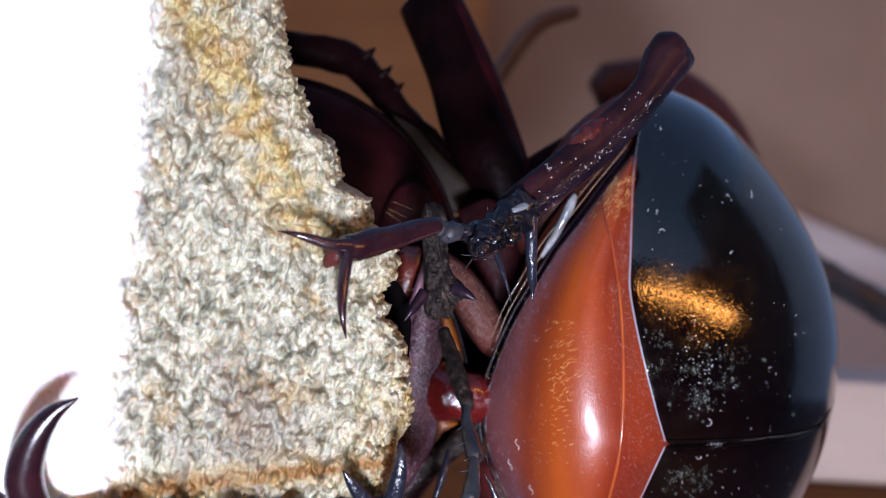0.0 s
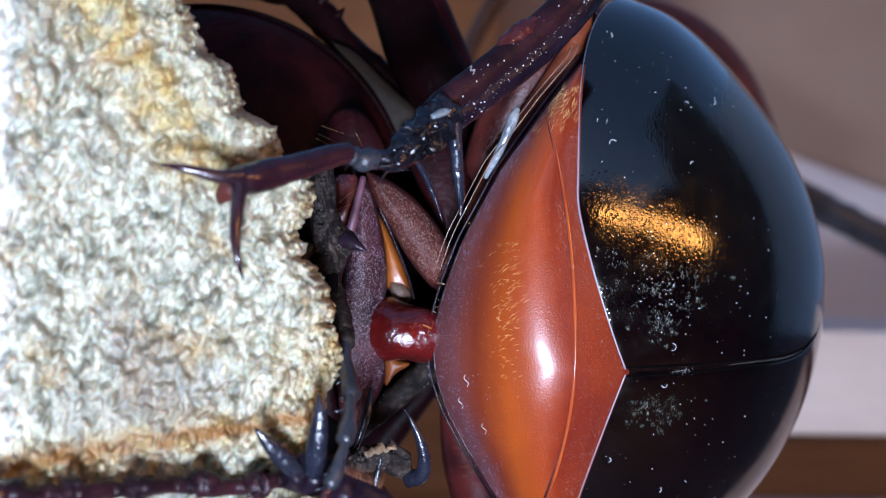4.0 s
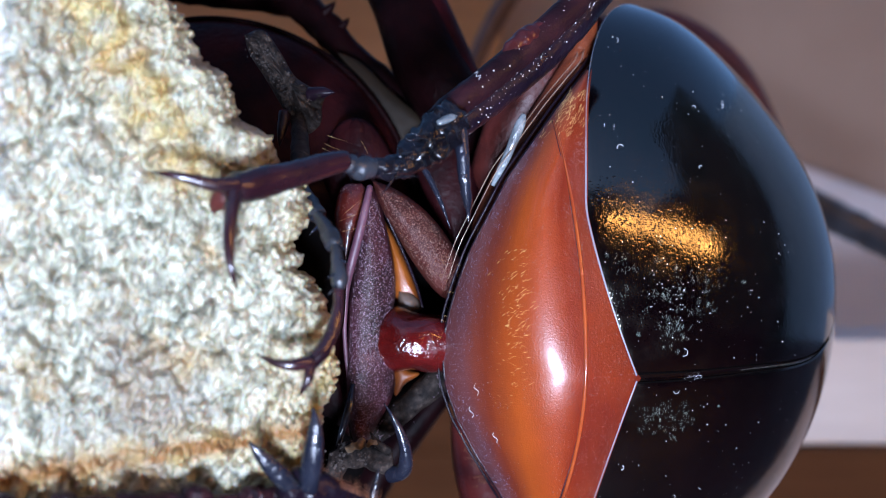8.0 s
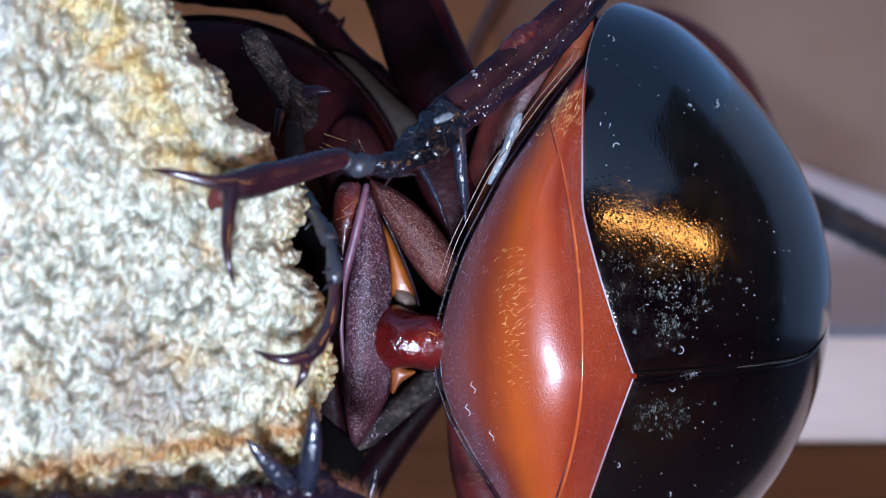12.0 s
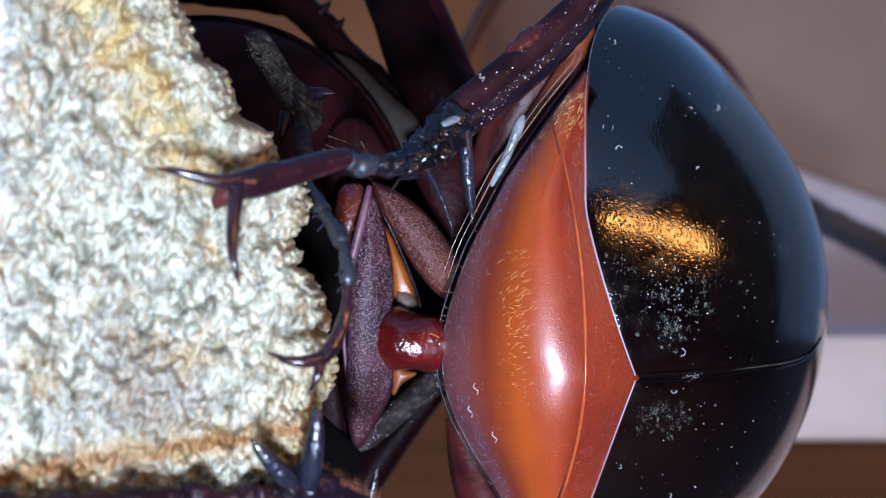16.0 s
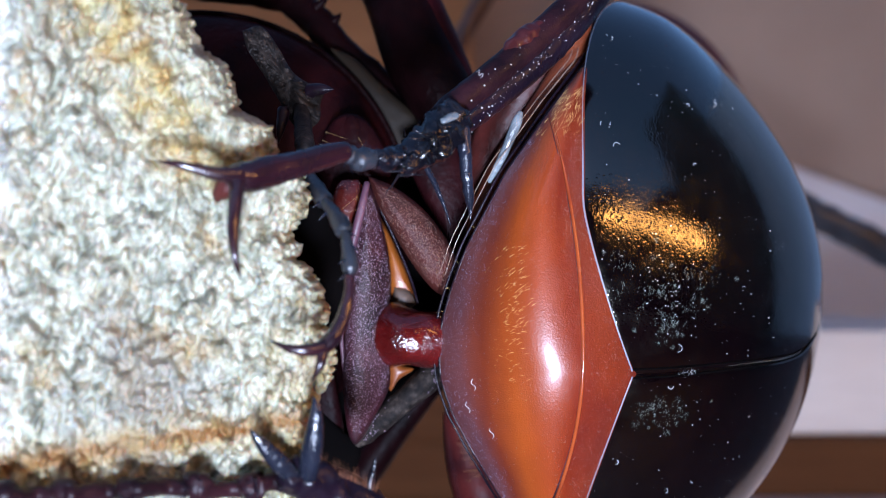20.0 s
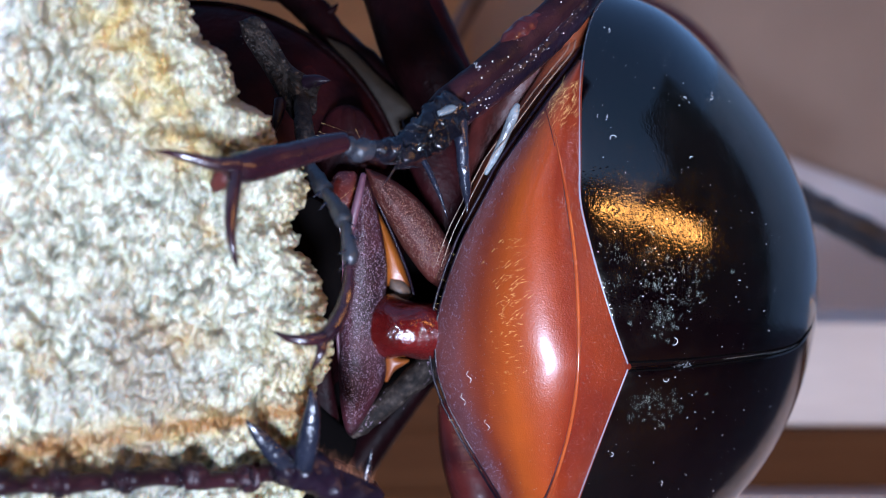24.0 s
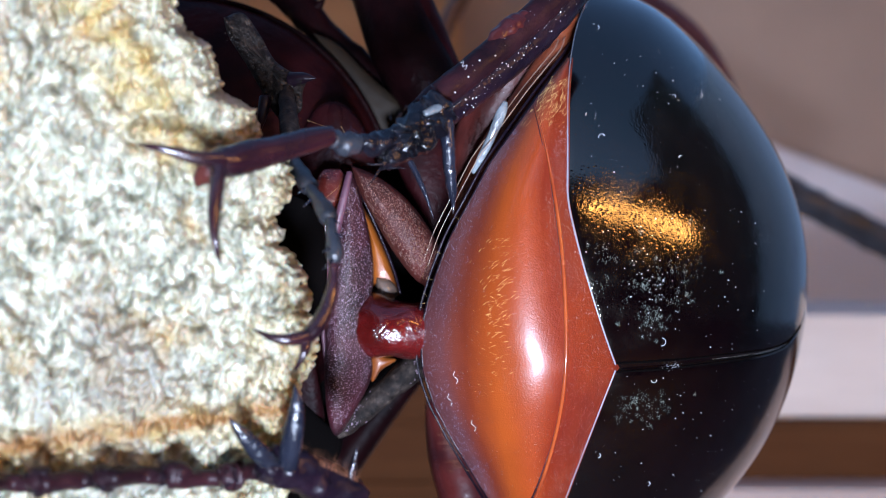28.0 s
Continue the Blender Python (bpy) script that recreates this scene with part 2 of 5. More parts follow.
def bark_wood():
    m = material("pale_rotten_wood", (0.7, 0.65, 0.5), 0.75)
    cream = ramp(m, noise_of(m, 1350, 4, 0.6, (1.5, 1, 0.75)), [(0.33, (0.13, 0.124, 0.084)), (0.46, (0.285, 0.28, 0.207)), (0.57, (0.475, 0.462, 0.35)), (0.75, (0.37, 0.378, 0.295))])
    attr = node(m, "ShaderNodeAttribute")
    attr.attribute_name = "stain"
    rust = ramp(m, noise_of(m, 700, 5, 0.6), [(0.3, (0.29, 0.16, 0.045)), (0.5, (0.38, 0.29, 0.11)), (0.75, (0.44, 0.40, 0.22))])
    spots = ramp(m, noise_of(m, 420, 4, 0.6), [(0.57, grey(0)), (0.68, grey(0.7))])
    one = mix(m, spots, cream, (0.33, 0.225, 0.085))
    # Broad grey patches set by noise.
    worn = ramp(m, noise_of(m, 190, 3, 0.55, (1.3, 1, 0.7)), [(0.54, grey(0)), (0.66, grey(0.6))])
    one = mix(m, worn, one, (0.2, 0.185, 0.155))
    both = mix(m, attr.outputs["Fac"], one, rust)
    band = node(m, "ShaderNodeAttribute")
    band.attribute_name = "seam"
    both = mix(m, band.outputs["Fac"], both, (0.22, 0.115, 0.035))
    # Blown-out glare on the wood's left part, put into the colour.
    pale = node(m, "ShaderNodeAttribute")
    pale.attribute_name = "overexposed"
    crumbs = ramp(m, noise_of(m, 6500, 4, 0.7), [(0.32, (0.45, 0.43, 0.40)), (0.52, grey(1.0)), (0.7, (1.25, 1.22, 1.15))])
    speckled = m.node_tree.nodes.new("ShaderNodeMix")
    speckled.data_type, speckled.blend_type = "RGBA", "MULTIPLY"
    speckled.inputs["Factor"].default_value = 0.6
    link(m, both, speckled.inputs["A"])
    link(m, crumbs, speckled.inputs["B"])
    both = speckled.outputs["Result"]
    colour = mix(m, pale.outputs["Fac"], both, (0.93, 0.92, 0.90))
    n1 = bump(m, noise_of(m, 5200, 5, 0.7), 0.7, 0.0001)
    n2 = bump(m, noise_of(m, 3000, kind="ShaderNodeTexVoronoi", stretch=(1.3, 1, 0.9)), 0.6, 0.00016, n1)
    gloss = ramp(m, noise_of(m, 2500, 3), [(0.35, grey(0.3)), (0.7, grey(0.7))])
    return finish(m, colour, n2, gloss)


WOOD = bark_wood()
shine = WOOD.node_tree.nodes["Principled BSDF"]
shine.inputs["Subsurface Weight"].default_value = 0.3
shine.inputs["Subsurface Radius"].default_value = (1.0, 0.42, 0.14)
shine.inputs["Subsurface Scale"].default_value = 0.0008


def plain(name, a, b, scale, rough, relief=0.0002, stretch=(1, 1, 1)):
    m = material(name, a, rough)
    colour = ramp(m, noise_of(m, scale, 6, 0.6, stretch), [(0.3, a), (0.7, b)])
    normal = bump(m, noise_of(m, scale * 6, 4, 0.6, stretch), 0.5, relief)
    return finish(m, colour, normal)


WALL = plain("brown_wall_paint", (0.345, 0.25, 0.19), (0.42, 0.315, 0.24), 14, 0.8, 0.0004)
TAN = plain("tan_board_wood", (0.38, 0.19, 0.075), (0.52, 0.27, 0.11), 16, 0.8, 0.0003, (1, 8, 8))
TABLE = plain("table_wood", (0.042, 0.028, 0.03), (0.07, 0.047, 0.05), 22, 0.5, 0.0002, (1, 8, 8))
BROWN = plain("brown_plank_wood", (0.058, 0.022, 0.008), (0.09, 0.036, 0.013), 30, 0.85, 0.0002, (1, 8, 8))
PALE = plain("white_plank_paint", (0.57, 0.50, 0.45), (0.67, 0.60, 0.54), 30, 0.6, 0.0001, (1, 6, 6))
PINK = plain("pinkish_box_paint", (0.42, 0.33, 0.29), (0.48, 0.39, 0.35), 30, 0.6, 0.0001)
GREY = plain("grey_board_paint", (0.62, 0.60, 0.62), (0.70, 0.68, 0.70), 30, 0.6, 0.0001)
BLUISH_WALL = plain("bluish_wall_paint", (0.56, 0.63, 0.74), (0.64, 0.71, 0.82), 6, 0.85, 0.0005)
DARKWALL = plain("dark_wall_paint", (0.006, 0.005, 0.006), (0.011, 0.009, 0.0095), 5, 0.8, 0.0005)

GREYWALL = plain("grey_brown_wall_paint", (0.055, 0.062, 0.06), (0.09, 0.1, 0.098), 4, 0.8, 0.0005)
BROWN.node_tree.nodes["Principled BSDF"].inputs["Specular IOR Level"].default_value = 0.1

# ---- building helpers ----
ORIGIN = {}


def finish_mesh(name, bm, mat, origin, smooth=True):
    me = bpy.data.meshes.new(name)
    bmesh.ops.recalc_face_normals(bm, faces=bm.faces)
    bmesh.ops.translate(bm, verts=bm.verts, vec=-origin)
    bm.to_mesh(me)
    bm.free()
    for p in me.polygons:
        p.use_smooth = smooth
    me.materials.append(mat)
    return me


def part(name, bm, mat, parent, label="", origin=None, kind="", smooth=True):
    """One mesh object under a thing or a part; the mesh is given in the world."""
    o = Vector(origin) if origin is not None else ORIGIN[parent]
    ob = new(name, finish_mesh(name, bm, mat, o, smooth))
    ob.parent = parent
    ob.location = o - ORIGIN[parent]
    ORIGIN[ob] = o
    return tagged(ob, label=label, kind=kind)


def thing(name, origin, label, category, group="", kind="", bm=None, mat=None, smooth=True):
    o = Vector(origin)
    ob = new(name, finish_mesh(name, bm, mat, o, smooth) if bm else None)
    ob.location = o
    ORIGIN[ob] = o
    return tagged(ob, label, category, group, kind)


def curve_points(pts, steps):
    """A smooth row through the given (x, y, d, r) points."""
    rows = [np.array(p, float) for p in pts]
    rows = [2 * rows[0] - rows[1]] + rows + [2 * rows[-1] - rows[-2]]
    out = []
    for i in range(1, len(rows) - 2):
        a, b, c, d = rows[i - 1:i + 3]
        for k in range(steps):
            t = k / steps
            out.append(0.5 * (2 * b + (c - a) * t + (2 * a - 5 * b + 4 * c - d) * t * t + (3 * b - a - 3 * c + d) * t ** 3))
    out.append(rows[-2])
    return out


def tube(bm, pts, steps=6, sides=14, flat=1.0, rough=0.0, seed=0, grain=1500):
    """A limb along (x, y, d, radius in mm) on the plan; flat squeezes it front to back."""
    row = curve_points(pts, steps)
    at = [plan(*p[:3]) for p in row]
    rad = [max(p[3], 0.004) / 1000 for p in row]
    rings = []
    for i, c in enumerate(at):
        ahead = (at[min(i + 1, len(at) - 1)] - at[max(i - 1, 0)]).normalized()
        side = ahead.cross(Vector((0, 1, 0)))
        side = side.normalized() if side.length > 1e-6 else Vector((1, 0, 0))
        up = side.cross(ahead).normalized()
        ring = []
        for k in range(sides):
            a = 2 * math.pi * k / sides
            way = side * math.cos(a) + up * math.sin(a) * flat
            r = rad[i]
            if rough:
                q = c + way * r
                r *= 1 + rough * noise.noise(q * grain + Vector((seed, 0, 0)))
            ring.append(bm.verts.new(c + way * r))
        rings.append(ring)
    for a, b in zip(rings, rings[1:]):
        for k in range(sides):
            bm.faces.new((a[k], a[(k + 1) % sides], b[(k + 1) % sides], b[k]))
    for ring, c, end in ((rings[0], at[0], -1), (rings[-1], at[-1], 1)):
        j = 0 if end < 0 else -1
        tip = bm.verts.new(c + (at[j] - at[1 if end < 0 else -2]).normalized() * rad[j] * 0.6)
        for k in range(sides):
            f = (ring[k], ring[(k + 1) % sides], tip)
            bm.faces.new(f if end > 0 else f[::-1])
    return bm


def limb(pts, **kw):
    return tube(bmesh.new(), pts, **kw)


def spike(bm, x, y, d, x2, y2, d2, r):
    """A straight hair or thorn from a root to a tip."""
    a, b = plan(x, y, d), plan(x2, y2, d2)
    way = (b - a).normalized()
    side = way.cross(Vector((0, 1, 0)))
    side = (side if side.length > 1e-5 else Vector((1, 0, 0))).normalized() * r / 1000
    up = way.cross(side)
    base = [bm.verts.new(a + side * math.cos(k * 2.0944) + up * math.sin(k * 2.0944)) for k in range(3)]
    tip = bm.verts.new(b)
    for k in range(3):
        bm.faces.new((base[k], base[(k + 1) % 3], tip))


def pillow(outline, d, bulge, lean=(0, 0), back=1.2, steps=5, rings=9, rough=0.0):
    """A rounded plate: outline on the plan at depth d, swelling towards the viewer by bulge mm; lean: mm of depth per 100 units in x and y."""
    pts = curve_points([(*p, 0, 0) for p in outline + outline[:1]], steps)[:-1]
    cx, cy = np.mean([p[0] for p in pts]), np.mean([p[1] for p in pts])
    bm = bmesh.new()

    def ring(s, lift):
        out = []
        for p in pts:
            x, y = cx + (p[0] - cx) * s, cy + (p[1] - cy) * s
            dd = d + lean[0] * (x - cx) / 100 + lean[1] * (y - cy) / 100 - lift
            if rough:
                dd += rough * (0.6 * noise.noise(Vector((x, y, d)) * 0.05) + 0.4 * noise.noise(Vector((x, y, d)) * 0.16))
            out.append(bm.verts.new(plan(x, y, dd)))
        return out

    loops = [ring(0.9, -back)] + [ring(math.cos(a), bulge * math.sin(a)) for a in (0.5 * math.pi * k / rings * 0.97 for k in range(rings))]
    n = len(pts)
    for a, b in zip(loops, loops[1:]):
        for k in range(n):
            bm.faces.new((a[k], a[(k + 1) % n], b[(k + 1) % n], b[k]))
    bm.faces.new(loops[-1])
    bm.faces.new(loops[0][::-1])
    return bm


def speck(bm, x, y, d, r):
    """A tiny eight-sided grain of r mm."""
    c, r = plan(x, y, d), r / 1000
    six = [bm.verts.new(c + Vector(v) * r) for v in ((1, 0, 0), (0, 0, 1), (-1, 0, 0), (0, 0, -1), (0, -0.8, 0), (0, 0.8, 0))]
    for k in range(4):
        bm.faces.new((six[k], six[(k + 1) % 4], six[4]))
        bm.faces.new((six[(k + 1) % 4], six[k], six[5]))


def grains(outline, d, bulge, lean, count, radii, rng, inside=0.97):
    """Fine grains strewn over a plate that pillow() made from the same numbers."""
    pts = [np.array(p[:2]) for p in curve_points([(*p, 0, 0) for p in outline + outline[:1]], 5)[:-1]]
    mid = np.mean(pts, axis=0)
    bm = bmesh.new()
    areas = [abs(np.cross(pts[k] - mid, pts[k - 1] - mid)) for k in range(len(pts))]
    for k in rng.choices(range(len(pts)), areas, k=count):
        s, w = math.sqrt(rng.random()) * inside, rng.random()
        x, y = mid + s * (pts[k] * w + pts[k - 1] * (1 - w) - mid)
        dd = d + lean[0] * (x - mid[0]) / 100 + lean[1] * (y - mid[1]) / 100 - bulge * math.sqrt(1 - s * s)
        speck(bm, x, y, dd, rng.choice(radii))
    return bm


def sheet(bm, rows):
    """A grid of vertices from rows of places, closed into faces."""
    grid = [[bm.verts.new(p) for p in r] for r in rows]
    for a, b in zip(grid, grid[1:]):
        for k in range(len(a) - 1):
            bm.faces.new((a[k], a[k + 1], b[k + 1], b[k]))
    return grid


def box(lo, hi, bevel=0.0006):
    bm = bmesh.new()
    bmesh.ops.create_cube(bm, size=1)
    for v in bm.verts:
        v.co = Vector([lo[i] + (v.co[i] + 0.5) * (hi[i] - lo[i]) for i in range(3)])
    if bevel:
        bmesh.ops.bevel(bm, geom=bm.edges[:], offset=bevel, segments=2, affect="EDGES")
    return bm


# ---- setting ----
def setting():
    def piece(name, lo, hi, mat, label, category, kind="structure"):
        mid = ((lo[0] + hi[0]) / 2, (lo[1] + hi[1]) / 2, lo[2])
        return thing(name, mid, label, category, kind=kind, bm=box(lo, hi), mat=mat, smooth=False)

    # Ground out of view, kept pale to brighten the wing cases' lower rim.
    piece("ground", (-60, -60, -0.9), (60, 60, -0.78), PALE, "pale grey paved ground round the table", "ground")
    piece("table", (-0.7, -0.6, -0.03), (0.7, 0.6, 0.0), TABLE, "brown wooden table top with lengthwise grain", "table", "")
    piece("wall_north", (-0.6, 0.30, 0.0), (0.155, 0.34, 0.23), WALL, "dull brown painted wall behind the table", "wall")
    piece("tan_board", (-0.5, 0.284, 0.0), (0.014, 0.2985, 0.228), TAN, "tan wooden board leaning upright against the brown wall", "board", "")
    # Unseen walls, added to shape what the wing cases reflect.
    piece("wall_south", (-1.2, -0.64, 0.0), (0.52, -0.60, 0.62), DARKWALL, "unseen dark wall, added to darken the reflection in the wing cases", "wall")
    piece("wall_southeast", (0.52, -0.64, 0.0), (0.66, -0.26, 0.46), DARKWALL, "unseen low dark wall between two higher ones, added for the reflection", "wall")
    piece("reflected_wall", (0.66, 0.16, 0.0), (0.70, 2.4, 0.62), BLUISH_WALL, "unseen bluish-white wall, added for the blue rim of the wing cases", "wall")
    piece("wall_east", (0.60, -0.26, 0.0), (0.66, 0.16, 0.85), GREYWALL, "unseen grey-brown wall, added for the dark band in the reflection", "wall")
    bm = box((-0.06, -0.004, -0.05), (0.06, 0.004, 0.0))
    bmesh.ops.transform(bm, matrix=pose(0.125, 0.285, 0.124, 0, 20, 0), verts=bm.verts)
    thing("grey_board", (0.12, 0.285, 0.06), "pale grey board leaning on the wall behind the boxes", "board", bm=bm, mat=GREY, smooth=False)
    piece("brown_box", (-0.12, 0.1566, 0.0), (0.0115, 0.19, 0.0868), BROWN, "brown wooden box standing on the table", "box", "")
    piece("pale_box", (0.012, 0.150, 0.0), (0.13, 0.19, 0.0868), PINK, "pinkish painted box standing on the table", "box", "")
    piece("brown_plank", (-0.11, 0.156, 0.0868), (0.12, 0.19, 0.0942), BROWN, "brown wooden plank lying across the two boxes", "plank", "")
    piece("brown_board", (-0.10, 0.1566, 0.0942), (0.0115, 0.185, 0.1125), BROWN, "brown wooden board lying on the brown plank", "board", "")
    piece("white_plank", (0.012, 0.160, 0.0942), (0.125, 0.188, 0.108), PALE, "white painted plank lying on the brown plank", "plank", "")


    # an unseen warm lamp, added for the orange reflection on the wing cases
    stand = thing("unseen_lamp", (0.24, -0.16, 0.0), "unseen warm lamp with a long shade on a dark stand, added for its orange reflection", "lamp")
    part("stand", box((0.233, -0.167, 0.0), (0.247, -0.153, 0.228)), DARKWALL, stand, smooth=False)
    bm = box((-0.14, -0.010, -0.010), (0.14, 0.010, 0.010), 0.007)
    bmesh.ops.transform(bm, matrix=pose(0.24, -0.16, 0.228, 0, 20, 45), verts=bm.verts)
    part("shade", bm, GLOW, stand, "long glowing orange shade")


setting()


# ---- rotten wood ----
WOOD_EDGE = [(-900, 240), (-200, 262), (0, 300), (40, 332), (110, 362), (130, 400), (190, 418), (215, 430), (245, 485), (292, 492), (312, 540), (372, 552), (402, 545),
             (430, 520), (452, 532), (478, 530), (492, 556), (540, 582), (600, 586), (640, 600), (695, 592), (730, 572), (790, 566), (882, 560), (1100, 550), (5200, 540)]
WOOD_AT = plan(300, 500, -11)


def wood_depth(x):
    return -8 - 4.5 * min(1.0, max(0.0, (600 - x) / 700))


def rotten_wood():
    ys = list(np.arange(-400, 1000, 3.0)) + list(np.arange(1000, 5200, 60.0)) + [5170]
    ex, ey = [p[1] for p in WOOD_EDGE], [p[0] for p in WOOD_EDGE]
    bm = bmesh.new()
    layer = bm.verts.layers.float.new("stain")
    overexposed = bm.verts.layers.float.new("overexposed")
    seam = bm.verts.layers.float.new("seam")
    us = [0, 0.1, 0.2, 0.3] + list(np.linspace(0.36, 1, 260))
    rows = []
    stains, white, seams = {}, {}, {}
    for y in ys:
        e = float(np.interp(y, ey, ex))
        e += 9 * noise.noise(Vector((0, y * 0.045, 3))) + 6 * noise.noise(Vector((5, y * 0.13, 3)))
        row = []
        for u in us:
            x = -500 + (e + 500) * u
            far = e - x
            d = wood_depth(x)
            along, across = 0.95 * y - 0.30 * x, 0.95 * x + 0.30 * y
            p = Vector((x * 0.011, y * 0.008, 0))
            q = Vector((across * 0.042, along * 0.029, 9))
            q += 0.35 * noise.noise_vector(q * 0.5)
            crumb = max(0.0, 1 - max(far, 0) / 260)
            cell = noise.voronoi(Vector((across * 0.050, along * 0.038, 4)) + 0.3 * noise.noise_vector(q))[0]
            h = 0.55 * noise.noise(p) + 0.36 * noise.noise(q) + 0.42 * (0.5 - cell[0]) + 0.16 * min(cell[1] - cell[0], 0.5)
            h += (0.10 + 0.10 * crumb) * noise.noise(q * 2.6) + (0.05 + 0.12 * crumb) * noise.noise(q * 5.5)
            # Overexposed left part: relief fades out and the colour turns white.
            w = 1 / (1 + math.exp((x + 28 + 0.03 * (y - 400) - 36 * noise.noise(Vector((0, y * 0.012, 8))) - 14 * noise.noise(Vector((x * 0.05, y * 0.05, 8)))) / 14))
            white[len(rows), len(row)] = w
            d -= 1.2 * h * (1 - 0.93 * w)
            if far < 70:
                d += 1.7 * (1 - far / 70) ** 3
            shake = max(0.0, 1 - far / 60)
            row.append(plan(x + 7 * shake * noise.noise(q * 3.1), y + 5 * shake * noise.noise(q * 2.7), d + 0.45 * shake * noise.noise(q * 3.7)))
            s = math.exp(-((x - 150 - y * 0.62) / 75) ** 2) * (1 if y < 300 else math.exp(-((y - 300) / 60) ** 2)) * 0.95
            s = max(s, 0.75 * math.exp(-(max(far, 0) / (55 + 45 * (y > 600))) ** 1.5) * (0.55 + 0.45 * (y > 600)))
            # Ochre to brown band slanting across the lower wood.
            s = max(s, 0.7 * math.exp(-((y - 850 + 0.17 * x) / 34) ** 2))
            seams[len(rows), len(row) - 1] = max(0.0, min(1.0, (1.0 + 1.1 * noise.noise(Vector((x * 0.018, y * 0.05, 6)))) * math.exp(-((y - 852 + 0.17 * x + 9 * noise.noise(Vector((x * 0.02, 0, 5)))) / 17) ** 2)))
            s = min(1, max(0, s * (0.85 + 1.3 * noise.noise(Vector((x * 0.03, y * 0.03, 2))))))
            stains[len(rows), len(row) - 1] = s
        for back in (2.5, 9.0):
            row.append(plan(e - 6 - back, y, wood_depth(e) + back + 0.6 * noise.noise(Vector((y * 0.06, back, 0)))))
        row.append(plan(-500, y, 9))
        row.append(row[0])
        rows.append(row)
    n = len(rows[0]) - 1
    grid = []
    for i, r in enumerate(rows):
        g = [bm.verts.new(p) for p in r[:-1]]
        for k, v in enumerate(g):
            v[layer] = stains.get((i, k), 0.5)
            v[overexposed] = white.get((i, k), 0.0)
            v[seam] = seams.get((i, k), 0.0)
        grid.append(g)
    for a, b in zip(grid, grid[1:]):
        for k in range(n):
            bm.faces.new((a[k], a[(k + 1) % n], b[(k + 1) % n], b[k]))
    bm.faces.new(grid[0][::-1])
    bm.faces.new(grid[-1])
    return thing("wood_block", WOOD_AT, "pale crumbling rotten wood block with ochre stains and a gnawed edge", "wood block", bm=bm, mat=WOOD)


wood_block = rotten_wood()


# ---- beetle ----
BEETLE_AT = plan(1000, 600, 8)
beetle = thing("beetle", BEETLE_AT, "glossy black stag beetle with an orange-red scutellum clinging to pale wood", "beetle")
RNG = random.Random(7)


def dome(x, phi):
    """The wing cases' dome on the plan: x along the body 0..1, phi degrees from the seam, upwards positive."""
    a = radians(phi - 16 - 5 * x * x - 18 * x ** 8)
    r = math.sqrt(max(0.0, 1 - x * x))
    high = max(0.0, math.sin(a))
    ease = min(1.0, max(0.0, (x - 0.35) / 0.55))
    tall = r * (1 - 0.095 * high * high * ease * ease * (3 - 2 * ease))
    return 1010 + 470 * x, 525 - 532 * tall * math.sin(a), 11 - 11 * r * math.cos(a)


def front_x(phi):
    """Where a wing case begins, along the body."""
    s = abs(math.sin(radians(phi))) * (1 if abs(phi) < 90 else 1)
    return 0.055 + 0.195 * max(0.0, 1 - s / 0.55) ** 1.15 + 0.15 * max(0.0, (abs(phi) - 50) / 50) ** 2


